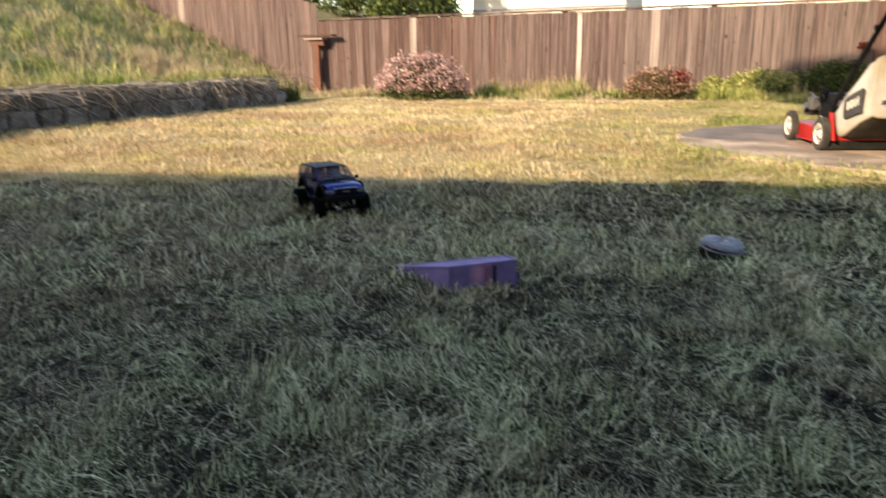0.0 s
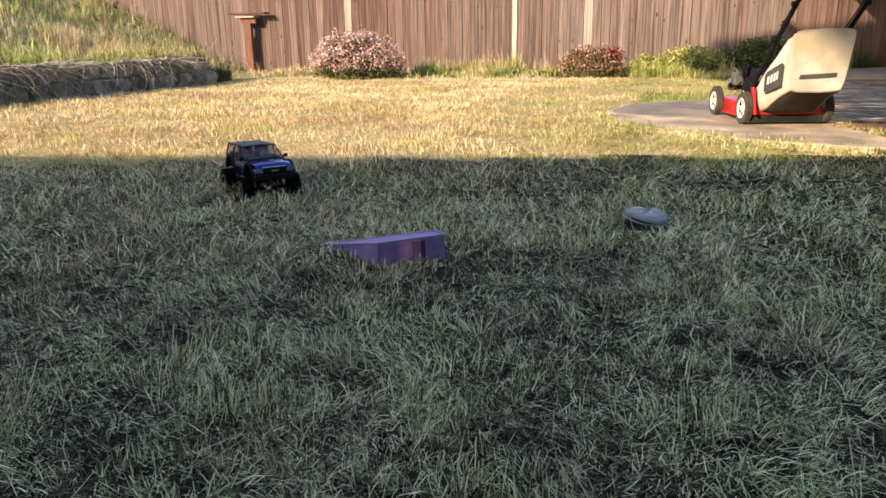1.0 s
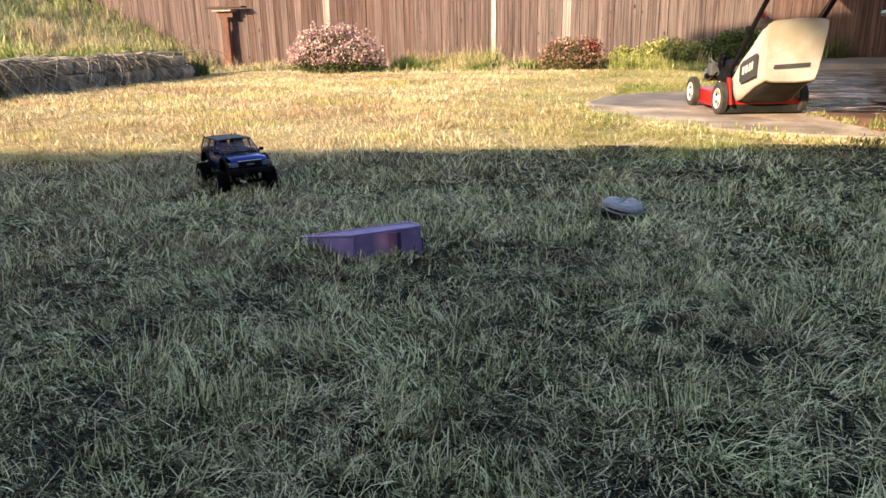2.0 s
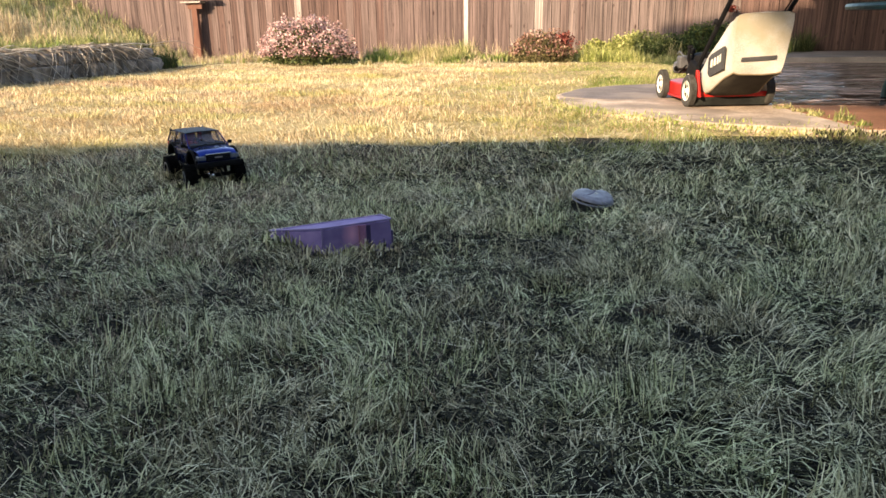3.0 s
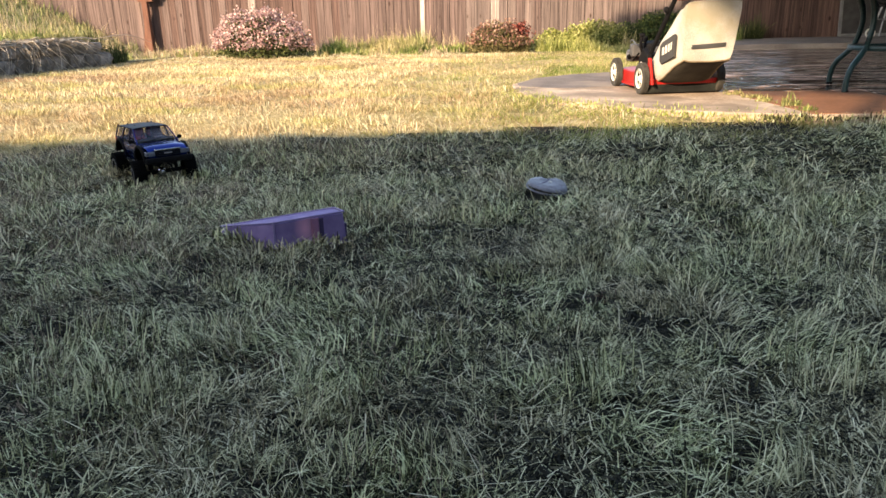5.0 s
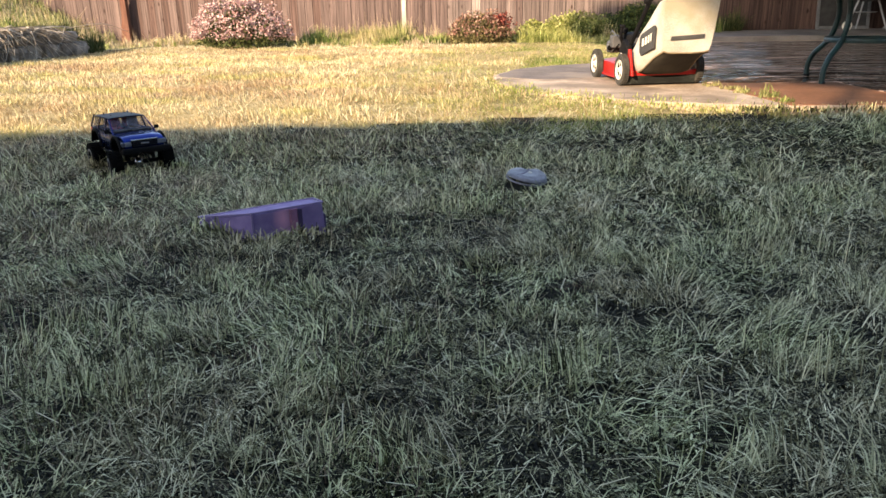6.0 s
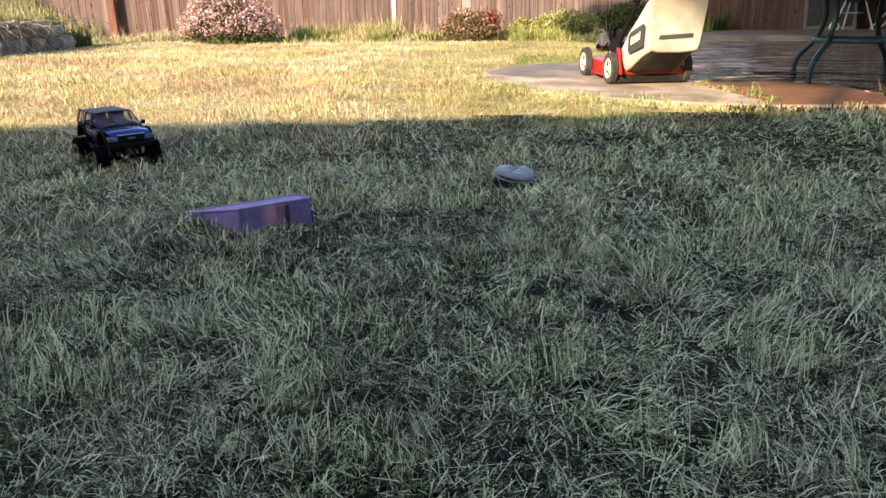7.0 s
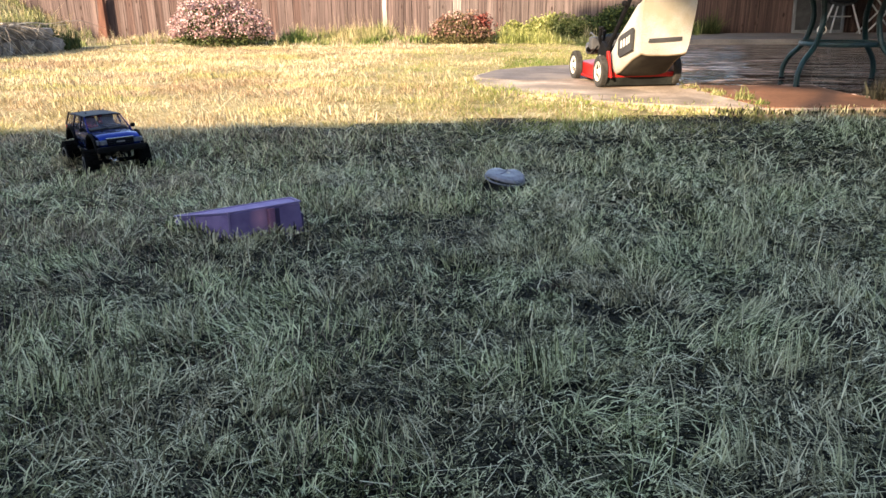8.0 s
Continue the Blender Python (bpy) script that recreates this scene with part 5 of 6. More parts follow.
def bird_table():
    z0 = float(ground_z(-8.0, 12.88)) - 0.03
    g = thing("bird_table", pose(-7.97, 12.92, z0), "red-brown wooden bird table on a post before the fence", "bird table")
    top = 1.20 - z0
    part("post", box_bm(0.11, 0.09, top - 0.06, (0, 0, (top - 0.06) / 2), 0.006), "redbrown", g)
    part("brace", prism_bm([(-0.19, 0.0), (-0.10, 0.0), (-0.02, 0.75), (-0.06, 0.75)], "y", 0.03, 0.075), "redbrown", g)
    part("bracket", box_bm(0.30, 0.045, 0.10, (0.02, -0.02, top - 0.14), 0.004), "redbrown", g)
    part("tray", box_bm(0.42, 0.18, 0.03, (-0.02, -0.03, top - 0.068), 0.004), "fence_pale", g, "pale weathered tray board")
    part("lid", box_bm(0.80, 0.20, 0.03, (0.02, -0.03, top - 0.005), 0.004), "dark_wood", g)


def puddle():
    pts = [(0.97, 5.56), (1.05, 6.3), (1.05, 7.2), (1.30, 8.6), (1.5, 10.0), (2.0, 10.7), (8.95, 10.8), (8.9, 5.68), (2.7, 4.58), (2.03, 4.72), (1.93, 5.05), (1.87, 5.56), (1.45, 5.50)]
    shallow = [(1.254, 4.372), (0.985, 5.50), (1.45, 5.485), (1.85, 5.54), (1.915, 5.03), (2.01, 4.70), (2.65, 4.562), (1.9, 4.432)]
    tagged(part("wet_film", prism_bm(shallow, "z", 0.100, 0.1085), "wet_tan"), "thin muddy film of water at the patio edge", "water", kind="structure")
    m, n, l, b = nodes_of("water_with_painted_reflection")
    b.inputs["Base Color"].default_value = (0.055, 0.045, 0.04, 1)
    b.inputs["Roughness"].default_value, b.inputs["Specular IOR Level"].default_value = 0.05, 0.3
    tc, mp = n.new("ShaderNodeTexCoord"), n.new("ShaderNodeMapping")
    mp.inputs["Scale"].default_value = (0.9, 2.1, 1)
    no = n.new("ShaderNodeTexNoise")
    no.inputs["Scale"].default_value, no.inputs["Detail"].default_value, no.inputs["Distortion"].default_value = 2.0, 3, 0.8
    l.new(tc.outputs["Object"], mp.inputs[0])
    l.new(mp.outputs[0], no.inputs["Vector"])
    bn = n.new("ShaderNodeBump")
    bn.inputs["Strength"].default_value, bn.inputs["Distance"].default_value = 1.0, 0.06
    l.new(no.outputs["Fac"], bn.inputs["Height"])
    l.new(bn.outputs[0], b.inputs["Normal"])
    # pink streaks in the base colour imitate the lit fence mirrored in ripples
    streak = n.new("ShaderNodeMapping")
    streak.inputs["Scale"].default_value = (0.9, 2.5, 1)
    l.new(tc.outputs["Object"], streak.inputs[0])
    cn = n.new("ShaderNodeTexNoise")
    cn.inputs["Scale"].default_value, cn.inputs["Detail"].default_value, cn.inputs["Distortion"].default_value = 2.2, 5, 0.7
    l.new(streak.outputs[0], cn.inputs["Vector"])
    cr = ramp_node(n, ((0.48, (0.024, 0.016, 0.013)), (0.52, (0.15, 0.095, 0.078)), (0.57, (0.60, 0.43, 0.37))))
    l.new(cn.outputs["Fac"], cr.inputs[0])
    # painted darker further from the mower, in place of shade and dark reflections
    shade_x, edge = n.new("ShaderNodeSeparateXYZ"), n.new("ShaderNodeMath")
    l.new(tc.outputs["Object"], shade_x.inputs[0])
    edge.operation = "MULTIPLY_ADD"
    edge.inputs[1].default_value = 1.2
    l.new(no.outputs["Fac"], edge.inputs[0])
    l.new(shade_x.outputs["X"], edge.inputs[2])
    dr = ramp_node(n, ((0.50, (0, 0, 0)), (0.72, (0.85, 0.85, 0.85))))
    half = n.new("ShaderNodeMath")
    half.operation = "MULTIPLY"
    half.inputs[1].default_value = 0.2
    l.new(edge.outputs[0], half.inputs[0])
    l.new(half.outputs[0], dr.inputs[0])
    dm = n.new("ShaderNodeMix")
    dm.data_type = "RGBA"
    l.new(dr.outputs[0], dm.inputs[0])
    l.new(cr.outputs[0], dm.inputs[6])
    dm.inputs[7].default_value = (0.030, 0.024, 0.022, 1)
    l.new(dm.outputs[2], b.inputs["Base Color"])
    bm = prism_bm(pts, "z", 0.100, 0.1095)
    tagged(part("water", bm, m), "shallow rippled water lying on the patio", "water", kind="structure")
    damp = [(-0.50, 6.2), (-0.46, 5.98), (-0.40, 5.92), (-0.11, 5.80), (0.25, 5.90), (0.5, 5.88), (0.92, 6.02), (1.0, 6.3), (1.0, 7.2), (1.05, 8.55), (0.97, 8.45), (0.57, 7.47), (-0.07, 7.07), (-0.37, 6.72)]
    tagged(part("damp_patch", prism_bm(damp, "z", 0.100, 0.1075), "damp_grey"), "damp grey part of the concrete patio", "patio", kind="structure")
    strip = part("patio_step", box_bm(8.2, 2.0, 0.16, (5.1, 11.9, 0.09), 0.012, 2), "wet_concrete")
    tagged(strip, "pale raised concrete step along the fence", "step", kind="structure")


def neighbours():
    h = thing("neighbour_house", pose(-6.5, 27, 0), "pale neighbouring house beyond the fence with a light roof edge", "house")
    part("wall", box_bm(5.2, 4.0, 3.2, (0, 0, 1.6)), "pale_wall", h)
    part("roof", prism_bm([(-2.4, 3.1), (-2.4, 3.22), (0, 4.4), (2.4, 3.22), (2.4, 3.1)], "x", -2.9, 2.9), "roof", h)
    part("gutter", box_bm(5.9, 0.12, 0.12, (0, -2.46, 3.12), 0.02), "white", h)
    part("fascia", box_bm(5.3, 0.04, 0.05, (0, -2.03, 2.33), 0.005), "disc", h, "grey trim board")
    far = thing("neighbour_house", pose(1.6, 30, 0), "distant house with a dark roof beyond the fence", "house")
    part("wall", box_bm(6, 4.0, 3.0, (0, 0, 1.5)), "white", far)
    part("roof", prism_bm([(-2.4, 2.9), (-2.4, 3.0), (0, 4.3), (2.4, 3.0), (2.4, 2.9)], "x", -3.3, 3.3), "roof", far)


def tree(at, height, spread, seed, n):
    """Tapered trunk, limbs, and a crown of many small leaves in uneven clumps."""
    r = random.Random(seed)
    q = np.random.default_rng(seed)
    g = thing("tree", pose(*at), "dark green leafy tree behind the fence", "tree", "trees beyond the fence")
    bm = tube_bm(curve_points([(0, 0, -0.2), (r.uniform(-0.1, 0.1), 0, height * 0.3), (r.uniform(-0.3, 0.3), 0.1, height * 0.75)], 5), 0.1, 10, radii=None)
    clumps = []
    for _ in range(11):
        a, e = r.uniform(0, 6.28), r.uniform(0.2, 1.0)
        c = Vector((spread * 0.65 * math.cos(a) * (1.1 - e * 0.7), spread * 0.65 * math.sin(a) * (1.1 - e * 0.7), height * (0.28 + 0.62 * e)))
        clumps.append((c, r.uniform(0.28, 0.5) * spread))
        add_bm(bm, tube_bm([(0, 0, c.z * 0.6), c * 0.6 + Vector((0, 0, 0.15)), c], 0.03, 6, radii=[0.05, 0.03, 0.012]))
    part("trunk", bm, "bark", g)
    k = q.integers(0, len(clumps), n)
    cc, rr = np.array([c for c, _ in clumps])[k], np.array([x for _, x in clumps])[k]
    d = q.normal(size=(n, 3))
    d /= np.linalg.norm(d, axis=1)[:, None]
    p = cc + d * (rr * (0.35 + 0.65 * q.random(n) ** 0.5))[:, None] * np.array((1, 1, 0.8))
    u = q.normal(size=(n, 3))
    u /= np.linalg.norm(u, axis=1)[:, None]
    v = np.cross(u, q.normal(size=(n, 3)))
    v /= np.linalg.norm(v, axis=1)[:, None]
    s = (0.07 * q.uniform(0.6, 1.4, n))[:, None]
    verts = np.stack((p - u * s, p - v * s * 0.5, p + u * s, p + v * s * 0.5), 1).reshape(-1, 3)
    o = mesh_from("crown", verts, np.arange(n)[:, None] * 4 + np.arange(4), np.zeros((0, 3), int), "tree_leaf")
    o.parent = g


toy_truck()
lawn_mower()
patio_table()
kettle_grill()
folding_stand()
leaning_frame()
bird_table()
puddle()
neighbours()
for k, (tx, ty, th, ts) in enumerate(((-15.5, 23, 4.6, 2.1), (-12.6, 24, 5.2, 2.2), (-10.2, 22.5, 4.4, 1.9), (-18.5, 24, 5.0, 2.3), (5.5, 24, 5.2, 2.4))):
    tree((tx, ty, 0.05), th, ts, 60 + k, 9000)

# ---- grass ----
def polar(n, r0, r1, a0=-58, a1=30):
    a = np.radians(rng.uniform(a0, a1, n) + rng.normal(0, 1.8, n))
    r = np.sqrt(rng.uniform(r0 * r0, r1 * r1, n))
    return np.stack((r * np.sin(a), 0.15 + r * np.cos(a)), 1)


def clear(xy):
    x, y = xy[:, 0], xy[:, 1]
    keep = ~in_pad(x + rng.normal(0, 0.03, len(x)), y + rng.normal(0, 0.03, len(x))) & (x > WALL_X + 0.02) & (y < 11.3)
    u, v = (x + 0.859) * 0.8387 + (y - 2.16) * 0.5446, -(x + 0.859) * 0.5446 + (y - 2.16) * 0.8387
    keep &= ~((v > -0.012) & (u > -0.53 * v - 0.004) & (u < 0.235 - 0.2 * v) & (v < 0.066 + (0.21 - u) * 0.474))
    keep &= (x + 0.073) ** 2 + ((y - 2.945) / 1.25) ** 2 > 0.098 ** 2
    return xy[keep]


def lawn(name, n, r0, r1, length, width, label, material, a0=-58, a1=30, gaps=0.0, lift=0.0, flatness=1.5, keep=None, curl=0.5, blunt=0.35, base_lean=0.1, stray=1.1, straight=False, swirl=0.24):
    xy = clear(polar(n, r0, r1, a0, a1))
    if keep is not None:
        xy = xy[rng.random(len(xy)) < keep(xy[:, 0], xy[:, 1])]
    x, y = xy[:, 0], xy[:, 1]
    tuft = 0.72 * soft_noise(x, y, 0.05, 2) + 0.28 * soft_noise(x, y, 0.19, 12)
    if gaps:
        xy = xy[tuft + rng.normal(0, 0.08, len(xy)) > gaps]
        x, y = xy[:, 0], xy[:, 1]
        tuft = 0.72 * soft_noise(x, y, 0.05, 2) + 0.28 * soft_noise(x, y, 0.19, 12)
    flow = soft_noise(x, y, swirl, 3) * 10 + soft_noise(x, y, 0.09, 5) * 2.4 + rng.normal(0, stray, len(xy))
    flat = soft_noise(x, y, 0.17, 4)
    le = length * (0.5 + 0.9 * tuft) * rng.uniform(0.45, 1.3, len(xy))
    lean = np.clip(base_lean + flatness * flat + rng.normal(0, 0.35, len(xy)), 0.05, 1.55)
    wi = width * rng.uniform(0.6, 1.4, len(xy))
    return tagged(blades(name, xy, le, wi, lean, material, flow=flow, root=lift - 0.035, curl=curl, blunt=blunt, straight=straight), label, "grass", kind="stuff")


def sweeps(x, y, seed, lo=0.42, hi=0.58):
    """Drifts where the mower laid the cuttings thickly."""
    return 0.16 + 0.84 * step(lo, hi, soft_noise(x, y, 0.13, seed) * 0.6 + soft_noise(x, y, 0.42, seed + 1) * 0.4)


def greener(x, y):
    """Where the lawn stays green: beside the patio."""
    return step(-2.2, -0.4, x + 1.6 * (soft_noise(x, y, 0.7, 9) - 0.5)) * 0.9


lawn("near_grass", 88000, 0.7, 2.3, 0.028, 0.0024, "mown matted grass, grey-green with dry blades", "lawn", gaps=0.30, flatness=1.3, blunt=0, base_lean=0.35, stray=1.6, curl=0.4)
lawn("middle_grass", 165000, 2.3, 5.4, 0.034, 0.0034, "mown matted grass, grey-green with dry blades", "lawn", gaps=0.10, flatness=1.2, blunt=0.2, base_lean=0.45, straight=True, stray=1.2, keep=lambda x, y: 1 - 0.97 * straw_past_shade(x, y))
lawn("cut_grass", 136000, 0.7, 2.4, 0.033, 0.0021, "pale cut blades lying on the lawn", "clipping", lift=0.014, flatness=0.7, gaps=0.37, blunt=0.6, base_lean=0.95, stray=1.5, straight=True, swirl=0.16, keep=lambda x, y: 0.22 + 0.6 * sweeps(x, y, 65) + 0.22 * step(-0.3, 0.35, x) * step(1.0, 1.3, y))
lawn("cut_grass", 120000, 2.4, 5.4, 0.056, 0.0035, "pale cut blades lying on the lawn", "clipping", lift=0.013, flatness=0.9, gaps=0.30, blunt=0.6, base_lean=0.75, stray=1.3, swirl=0.16, straight=True, keep=lambda x, y: (1 - 0.95 * straw_past_shade(x, y)) * (0.35 + 0.65 * sweeps(x, y, 65)))
lawn("stubble", 24000, 0.7, 2.9, 0.040, 0.0020, "upright pale stubble left by the mower", "clipping", lift=0.008, flatness=0.6, blunt=0.7, base_lean=0.15, stray=1.4, straight=True, gaps=0.2, keep=lambda x, y: sweeps(x, y, 83, 0.5, 0.62) - 0.1)
lawn("matted_grass", 40000, 0.75, 3.2, 0.056, 0.0021, "pale clumps of matted grass", "clipping", lift=0.018, flatness=0.8, curl=0.3, blunt=0.4, base_lean=0.8, stray=0.45, gaps=0.2, keep=lambda x, y: step(0.47, 0.62, soft_noise(x, y, 0.16, 61) * 0.6 + soft_noise(x, y, 0.5, 62) * 0.4 + 0.14 * step(-0.1, 0.25, x) * step(1.1, 1.4, y)))
lawn("cut_grass", 9000, 0.7, 1.4, 0.034, 0.0019, "pale cut blades lying on the lawn", "clipping", lift=0.016, flatness=0.7, gaps=0.15, blunt=0.5, base_lean=0.9, stray=0.8, straight=True, swirl=0.16)
lawn("straw_stems", 7200, 0.75, 4.2, 0.066, 0.0018, "long pale straw stems strewn over the lawn", "stem", lift=0.026, flatness=0.5, blunt=0.8, base_lean=1.05, stray=3.0, straight=True)
lawn("tan_grass", 95000, 0.75, 4.6, 0.034, 0.0026, "dried tan blades in the shaded lawn", "tan_blade", a0=-58, a1=-2, lift=0.010, flatness=1.1, blunt=0.5, base_lean=0.3, stray=1.0, straight=True, keep=lambda x, y: (0.28 + 0.72 * step(-0.5, -1.7, x + 0.8 * (soft_noise(x, y, 0.4, 97) - 0.5))) * (1 - straw_past_shade(x, y)))
lawn("far_grass", 170000, 3.2, 6.2, 0.034, 0.0040, "short dry straw-coloured lawn", "straw", gaps=0.06, base_lean=0.3, flatness=1.4, blunt=0.3, straight=True, stray=0.7, swirl=0.6, keep=lambda x, y: straw_past_shade(x, y) * (1 - 0.8 * greener(x, y)))
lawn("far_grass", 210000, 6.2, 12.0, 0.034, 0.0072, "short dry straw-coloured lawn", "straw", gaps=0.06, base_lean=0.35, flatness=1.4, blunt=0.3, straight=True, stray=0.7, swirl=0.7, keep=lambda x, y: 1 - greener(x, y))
lawn("lit_stubble", 60000, 4.0, 9.5, 0.042, 0.0055, "upright dry stubble on the lit lawn", "straw", lift=0.004, flatness=0.5, blunt=0.5, base_lean=0.2, stray=0.6, straight=True, swirl=0.7, keep=lambda x, y: straw_past_shade(x, y) * (1 - greener(x, y)) * sweeps(x, y, 73, 0.44, 0.56))
lawn("bleached_grass", 26000, 9.6, 12.2, 0.040, 0.0050, "bleached pale grass along the far edge of the lawn", "stem", a0=-36, a1=-6, flatness=1.4, blunt=0.4, straight=True, swirl=0.6, keep=lambda x, y: step(10.4, 10.9, y + 0.5 * (soft_noise(x, y, 0.6, 95) - 0.5)) * 0.8)
lawn("green_grass", 170000, 3.2, 12.0, 0.030, 0.0036, "short yellow-green lawn beside the patio", "green_lawn", a0=-25, gaps=0.12, base_lean=0.5, flatness=1.3, blunt=0.3, straight=True, stray=0.8, swirl=0.5, keep=lambda x, y: greener(x, y) * straw_past_shade(x, y))
lawn("green_grass", 120000, 3.6, 6.4, 0.029, 0.0028, "short yellow-green lawn before the patio", "green_lawn", a0=-16, a1=24, gaps=0.1, base_lean=0.5, flatness=1.3, blunt=0.3, straight=True, stray=0.8, swirl=0.5, keep=lambda x, y: greener(x, y) * straw_past_shade(x, y))
lawn("lush_grass", 85000, 5.6, 11.4, 0.040, 0.0065, "lush green grass behind the patio edge", "weeds", a0=-14, a1=8, gaps=0.1, base_lean=0.4, flatness=1.2, blunt=0.3, straight=True, stray=0.9, keep=lambda x, y: step(-1.3, -0.3, x + 0.9 * (soft_noise(x, y, 0.5, 77) - 0.5)) * step(6.4, 7.2, y) * step(0.36, 0.56, soft_noise(x, y, 0.7, 78)) * 0.85)
lawn("strewn_straw", 1500, 3.9, 6.5, 0.11, 0.0034, "loose pale cut stems lying on the lit lawn", "stem", a0=-40, lift=0.03, flatness=0.4, blunt=0.7, base_lean=1.1, stray=0.5, straight=True, swirl=0.8, keep=lambda x, y: (sweeps(x, y, 87, 0.52, 0.64) - 0.14) * (x < 0.7))


def swathe(cx, cy, wide, count, heading, lean, length=0.06):
    """A handful of long pale blades combed one way by the mower."""
    xy = np.array((cx, cy)) + rng.normal(0, wide, (count, 2)) * (1.3, 0.7)
    a = radians(heading) + rng.normal(0, 0.4, count)
    return tagged(blades("combed_grass", xy, length * rng.uniform(0.5, 1.3, count), 0.0022 * rng.uniform(0.7, 1.3, count), np.clip(rng.normal(lean, 0.35, count), 0.1, 1.45), "clipping", root=-0.012, curl=0.4, flow=a, blunt=0.45), "long pale blades combed over by the mower", "grass", kind="stuff")


for cx, cy, wide, count, heading, lean in ((0.10, 1.44, 0.05, 110, 120, 0.4), (0.17, 1.40, 0.05, 110, -20, 0.9), (0.24, 1.30, 0.05, 80, -10, 1.1), (0.57, 1.72, 0.08, 170, 15, 1.0), (0.66, 2.24, 0.09, 130, 60, 0.4), (0.58, 1.50, 0.06, 110, 80, 0.4),
                                           (-1.17, 1.82, 0.09, 190, 200, 0.9), (-0.77, 1.82, 0.08, 110, 30, 0.8), (-0.78, 1.25, 0.07, 120, 110, 0.5), (-0.32, 1.55, 0.06, 70, 70, 0.4), (-0.95, 1.5, 0.07, 100, 100, 0.4), (0.45, 1.20, 0.06, 90, 100, 0.6), (-0.42, 1.10, 0.06, 80, 40, 0.9)):
    swathe(cx, cy, wide, count, heading, lean)


def patch(name, n, x0, x1, y0, y1, length, width, label, material="weeds", density=None, gaps=0.0, seed=6):
    xy = np.stack((rng.uniform(x0, x1, n), rng.uniform(y0, y1, n)), 1)
    if density is not None:
        xy = xy[rng.random(len(xy)) < density(xy[:, 0], xy[:, 1])]
    k = 0.5 * soft_noise(xy[:, 0], xy[:, 1], 0.30, seed) + 0.5 * soft_noise(xy[:, 0], xy[:, 1], 0.9, seed + 40)
    stay = k + rng.normal(0, 0.06, len(k)) > gaps
    xy, k = xy[stay], k[stay]
    le = length * (0.15 + 1.5 * k * k + 0.3 * k) * rng.uniform(0.5, 1.25, len(xy))
    lean = np.clip(rng.normal(0.35, 0.3, len(xy)), 0, 1.4)
    return tagged(blades(name, xy, le, width * rng.uniform(0.6, 1.4, len(xy)), lean, material, root=-0.04), label, "weeds", kind="stuff")


def outer_lawn(name, n, x0, x1, y0, y1, label, material, keep):
    """The rest of the lawn, thinner and coarser."""
    xy = np.stack((rng.uniform(x0, x1, n), rng.uniform(y0, y1, n)), 1)
    a, r = np.degrees(np.arctan2(xy[:, 0], xy[:, 1] - 0.15)), np.hypot(xy[:, 0], xy[:, 1] - 0.15)
    xy = clear(xy[(a < -57) | (a > 29) | (r < 0.72)])
    xy = xy[rng.random(len(xy)) < keep(xy[:, 0], xy[:, 1])]
    k = len(xy)
    return tagged(blades(name, xy, 0.05 * rng.uniform(0.5, 1.3, k), 0.009 * rng.uniform(0.6, 1.4, k), np.clip(rng.normal(0.9, 0.4, k), 0, 1.5), material, root=-0.03, blunt=0), label, "grass", kind="stuff")


outer_lawn("outer_grass", 36000, -6.3, 7.5, -2.6, 5.0, "mown grass nearer the house", "lawn", lambda x, y: 1 - straw_past_shade(x, y))
outer_lawn("outer_cut_grass", 24000, -6.3, 7.5, -2.6, 5.0, "pale cut blades nearer the house", "clipping", lambda x, y: 1 - straw_past_shade(x, y))
outer_lawn("outer_dry_grass", 20000, -6.3, 7.5, 2.5, 8.0, "dry lawn by the block wall", "straw", straw_past_shade)


def litter(name, n, r0, r1, length, width, label, material, keep=None):
    """Single flat scraps lying at all angles, close over the soil."""
    xy = clear(polar(n, r0, r1))
    if keep is not None:
        xy = xy[rng.random(len(xy)) < keep(xy[:, 0], xy[:, 1])]
    k = len(xy)
    a = rng.random(k) * 2 * np.pi
    rise = rng.normal(0, 0.25, k)
    u = np.stack((np.cos(a) * np.cos(rise), np.sin(a) * np.cos(rise), np.sin(rise)), 1) * (length * rng.uniform(0.4, 1.3, k) / 2)[:, None]
    b = a + np.pi / 2
    v = np.stack((np.cos(b), np.sin(b), rng.normal(0, 0.5, k)), 1) * (width * rng.uniform(0.6, 1.4, k) / 2)[:, None]
    p = np.stack((xy[:, 0], xy[:, 1], ground_z(xy[:, 0], xy[:, 1]) - 0.024 + rng.random(k) * 0.014), 1)
    verts = np.stack((p - u - v, p + u - v, p + u + v, p - u + v), 1).reshape(-1, 3)
    return tagged(mesh_from(name, verts, np.arange(k)[:, None] * 4 + np.arange(4), np.zeros((0, 3), int), material), label, "grass", kind="stuff")


litter("grass_litter", 48000, 0.7, 2.4, 0.030, 0.0026, "dead grass scraps, blackened for gap shade, matted over the soil", "litter")
litter("grass_litter", 70000, 2.2, 6.0, 0.045, 0.0050, "grass scraps matted over the soil", "lawn", keep=lambda x, y: (1 - straw_past_shade(x, y)) ** 2)


DEAD_SPOTS = ((0.12, 1.93, 0.045, 26), (-0.17, 1.91, 0.05, 22), (-0.55, 1.43, 0.04, 20), (-1.52, 2.02, 0.11, 60), (-1.42, 1.72, 0.10, 50), (-0.77, 1.12, 0.05, 22), (0.36, 1.52, 0.05, 22), (-1.05, 2.75, 0.10, 36))


def by_shrub(x, y):
    """Round and in front of the two shrubs."""
    return ((np.abs(x + 4.94) < 0.9) & (y < 11.8)) | ((np.abs(x + 1.30) < 0.6) & (y < 12.2))


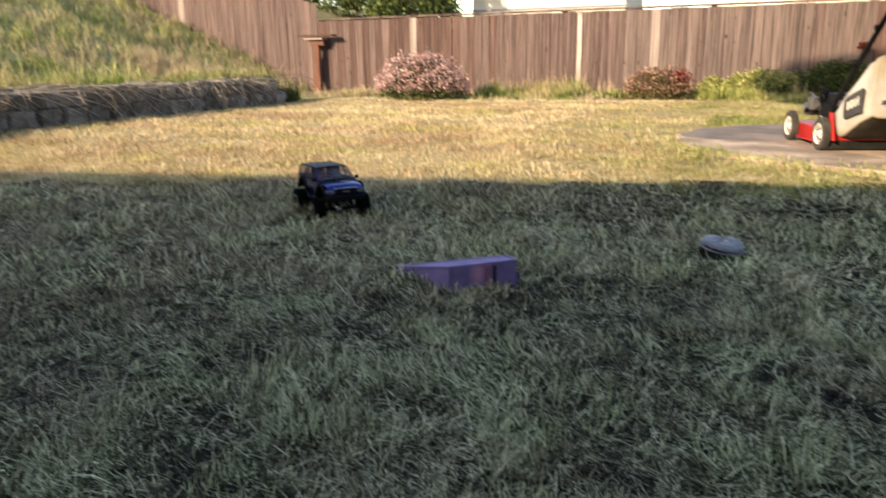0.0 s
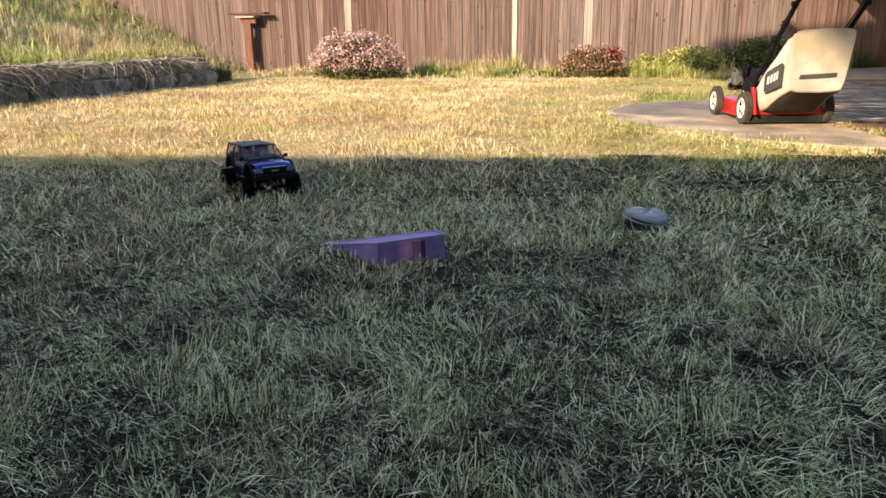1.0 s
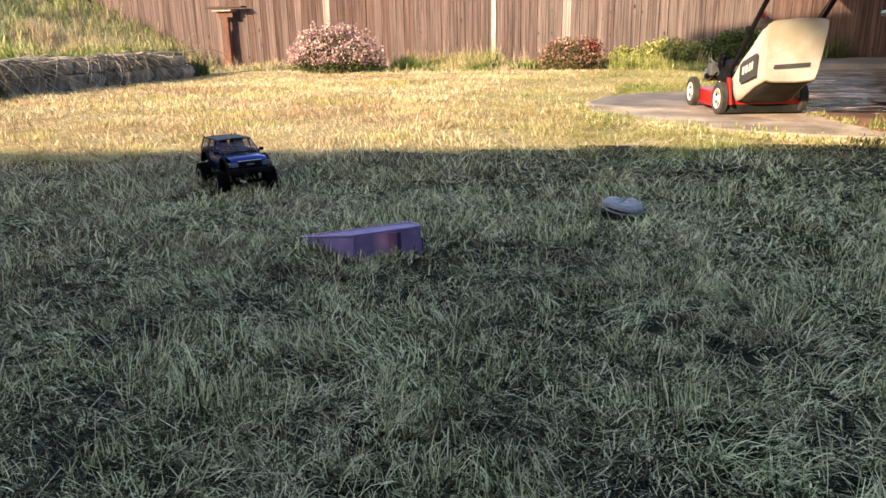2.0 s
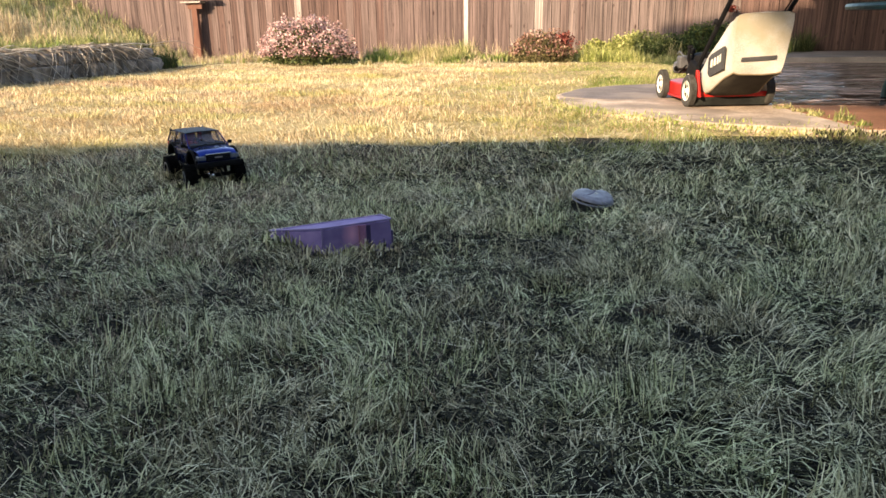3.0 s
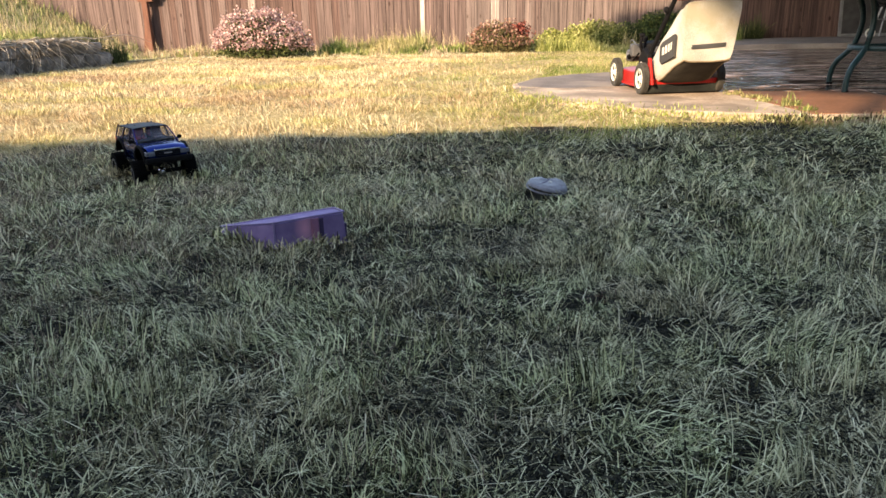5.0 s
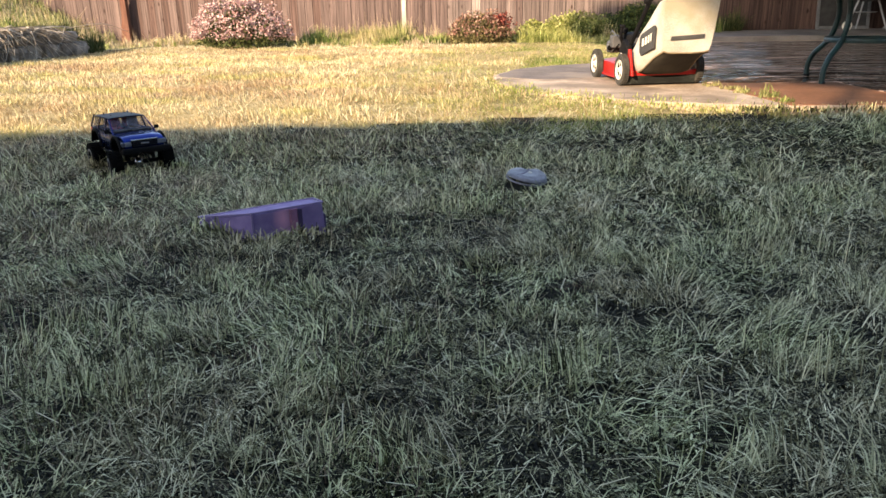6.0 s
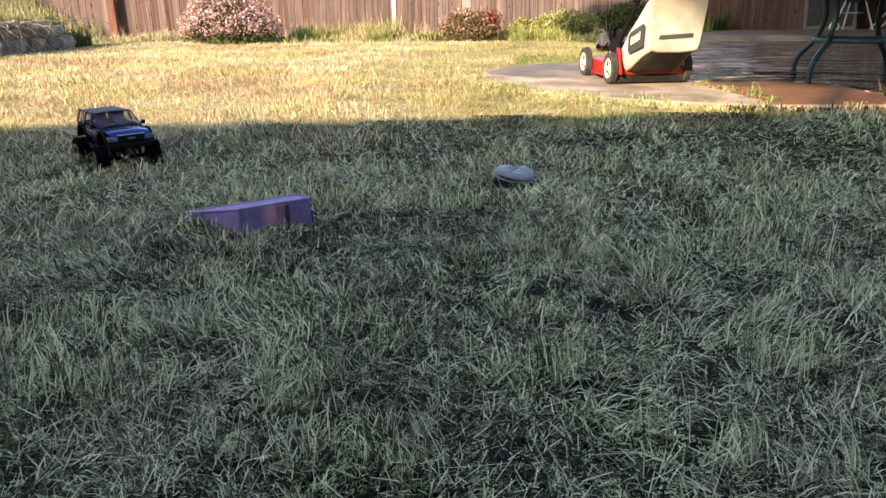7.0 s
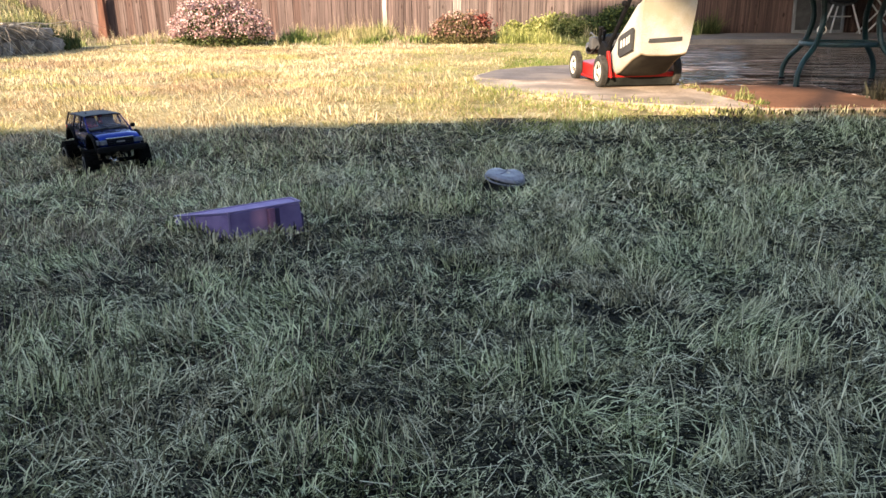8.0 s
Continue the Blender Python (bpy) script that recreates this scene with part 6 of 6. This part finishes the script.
def tufts(name, count, each, x0, x1, y0, y1, length, width, label, material, density=None, seed=6, spread=0.02, limp=0.45):
    """Separate clumps: blades that spring from one root and arch outwards, each clump with its own height."""
    c = np.stack((rng.uniform(x0, x1, count), rng.uniform(y0, y1, count)), 1)
    if density is not None:
        c = c[rng.random(len(c)) < density(c[:, 0], c[:, 1])]
    size = (0.35 + 1.1 * soft_noise(c[:, 0], c[:, 1], 0.45, seed)) * rng.uniform(0.6, 1.25, len(c))
    k = np.repeat(np.arange(len(c)), each)
    xy = c[k] + rng.normal(0, spread, (len(k), 2))
    le = length * size[k] * rng.uniform(0.45, 1.15, len(k))
    lean = np.clip(np.abs(rng.normal(0, limp, len(k))) + 0.05, 0, 1.3)
    return tagged(blades(name, xy, le, width * rng.uniform(0.6, 1.4, len(k)), lean, material, root=-0.03, curl=0.9, blunt=0.15), label, "weeds", kind="stuff")


def off_shrub(x, y):
    return np.where(by_shrub(x, y) | in_pad(x, y), 0.0, 1.0)


def open_lawn(x, y):
    """Away from the ramp and the disc."""
    return np.where((np.hypot(x + 0.87, y - 2.30) < 0.24) | (np.hypot(x + 0.07, y - 2.985) < 0.12), 0.0, 1.0)


tufts("standing_tufts", 520, 8, -1.7, 1.35, 0.85, 3.3, 0.048, 0.0023, "small tufts that the mower left standing", "clipping", open_lawn, 69, 0.014, 0.5)
tufts("fence_weeds", 620, 18, -4.3, -2.6, 11.5, 13.0, 0.20, 0.010, "green weeds in clumps along the fence", "weeds", lambda x, y: off_shrub(x, y) * (0.2 + 0.8 * step(11.4, 12.3, y)), 6, 0.04, 0.7)
tufts("seeding_grass", 80, 10, -4.4, -1.8, 12.0, 13.0, 0.30, 0.007, "dry seeding grass along the fence", "dry_grass", off_shrub, 17, 0.03, 0.3)
tufts("broadleaf_weeds", 120, 14, -2.7, -1.5, 11.9, 13.0, 0.15, 0.026, "dull green broad-leaved weeds at the foot of the fence", "weeds", off_shrub, 27, 0.03, 0.7)
tufts("dry_weeds", 420, 16, -7.8, -2.0, 11.0, 12.9, 0.13, 0.009, "short dry tan grass before the fence", "dry_grass", lambda x, y: off_shrub(x, y) * (0.35 + 0.65 * step(-5.4, -5.9, x)), 15, 0.05, 0.7)
tufts("sprouting_weeds", 130, 14, -7.3, -2.4, 10.9, 12.6, 0.12, 0.014, "small green weeds in the dry grass", "weeds", off_shrub, 19, 0.03, 0.7)
tufts("yellow_weeds", 380, 22, -0.95, 0.75, 11.6, 13.0, 0.18, 0.008, "lush yellow-green weeds before the fence", "green_lawn", off_shrub, 33, 0.05, 0.85)
patch("slope_grass", 26000, -14, -6.4, 2.2, 13.0, 0.20, 0.010, "rough green grass on the slope", "slope_green", gaps=0.24, density=lambda x, y: np.where((y > 9.7) & (x > -8.2), 0.12, 1))
tufts("slope_clumps", 2300, 15, -14, -6.5, 2.2, 13.0, 0.24, 0.011, "clumps of rough grass on the slope", "slope_green", lambda x, y: np.where((y > 9.4) & (x > -7.9), 0.05, 1.0), 37, 0.04, 0.6)
tufts("slope_dry_grass", 900, 12, -14, -6.9, 2.2, 13.0, 0.36, 0.007, "tall dry grass on the slope", "dry_grass", lambda x, y: 0.25 + 0.75 * step(9.5, 11.5, y) * step(-7.6, -8.3, x) - 0.25 * step(-8.0, -7.4, x) * step(9.2, 9.8, y), 23, 0.04, 0.4)
tufts("dry_stand", 300, 14, -8.9, -7.4, 8.6, 11.6, 0.34, 0.008, "tall dry tan grass before the raised fence", "dry_grass", None, 47, 0.05, 0.45)
tufts("shelf_grass", 760, 16, -7.4, -6.5, 2.2, 9.5, 0.20, 0.011, "green grass along the top of the block wall", "weeds", None, 29, 0.03, 0.7)


def tuft_row(name, n, a, b, spread, length, label, material="green_lawn"):
    """Tufts strung along a joint from a to b."""
    t = np.round(rng.random(n) ** 0.8 * 5) / 5 + rng.normal(0, 0.03, n) if name == "joint_weeds" else rng.random(n)
    xy = np.stack((a[0] + (b[0] - a[0]) * t, a[1] + (b[1] - a[1]) * t), 1) + rng.normal(0, spread, (n, 2))
    le = length * rng.uniform(0.3, 1.2, n) * (0.4 + soft_noise(xy[:, 0], xy[:, 1], 0.2, 31))
    lean = np.clip(rng.normal(0.5, 0.3, n), 0, 1.3)
    return tagged(blades(name, xy, le, 0.006 * rng.uniform(0.6, 1.4, n), lean, material, root=-0.01), label, "weeds", kind="stuff")


for (ax, ay), (bx, by) in zip(PAD[:7], PAD[1:8]):
    tuft_row("edge_grass", int(700 * math.hypot(bx - ax, by - ay)), (ax, ay - 0.03), (bx, by - 0.03), 0.085, 0.029, "ragged grass along the patio edge")
tuft_row("shaded_edge_grass", 3600, (1.0, 4.33), (3.6, 4.64), 0.035, 0.032, "shaded grass along the patio edge", "lawn")
tuft_row("joint_weeds", 80, (0.96, 5.55), (1.24, 4.45), 0.03, 0.045, "small green weeds in the patio joint", "weeds")
for cx, cy, tall, count in ((1.00, 5.32, 0.022, 3), (1.08, 5.13, 0.034, 4), (1.14, 4.97, 0.036, 5), (1.24, 4.75, 0.065, 6), (1.25, 4.52, 0.040, 5)):
    tufts("joint_tuft", count, 16, cx - 0.045, cx + 0.045, cy - 0.05, cy + 0.05, tall, 0.007, "lush green weed sprouting from the patio joint", "weeds", None, 6, 0.02, 0.8).location.z = 0.028
tufts("shade_clumps", 90, 18, 0.5, 2.3, 12.1, 13.0, 0.34, 0.009, "weeds growing up in the shade of the fence", "weeds", lambda x, y: np.where(in_pad(x, y), 0.0, 1.0), 57, 0.04, 0.5)
patch("shade_weeds", 2200, 1.5, 2.7, 12.6, 13.05, 0.30, 0.012, "dark weeds at the foot of the fence", "shrub_leaf")
tufts("patio_weeds", 26, 22, 1.98, 2.35, 4.72, 5.05, 0.17, 0.016, "dark wet weeds growing through the patio", "litter", None, 44, 0.03, 0.7)
patch("wall_end_weeds", 350, -6.7, -6.35, 9.3, 9.8, 0.26, 0.011, "dark green weeds at the end of the block wall", "shrub_leaf")
for (ax, ay), (bx, by) in (((-0.84, 2.12), (-0.66, 2.25)), ((-0.90, 2.14), (-1.09, 2.25)), ((-1.86, 2.94), (-1.76, 2.96)), ((-1.72, 3.11), (-1.62, 3.12)), ((-2.10, 3.13), (-2.0, 3.14))):
    tuft_row("tall_grass", 150, (ax, ay), (bx, by), 0.02, 0.042, "longer blades of grass left standing", "clipping")
for cx, cy, wide, count in DEAD_SPOTS:
    tufts("dead_grass", count, 10, cx - wide, cx + wide, cy - wide, cy + wide, 0.024, 0.0026, "small patch of dead brown grass", "dead", None, 51, 0.02, 0.9)
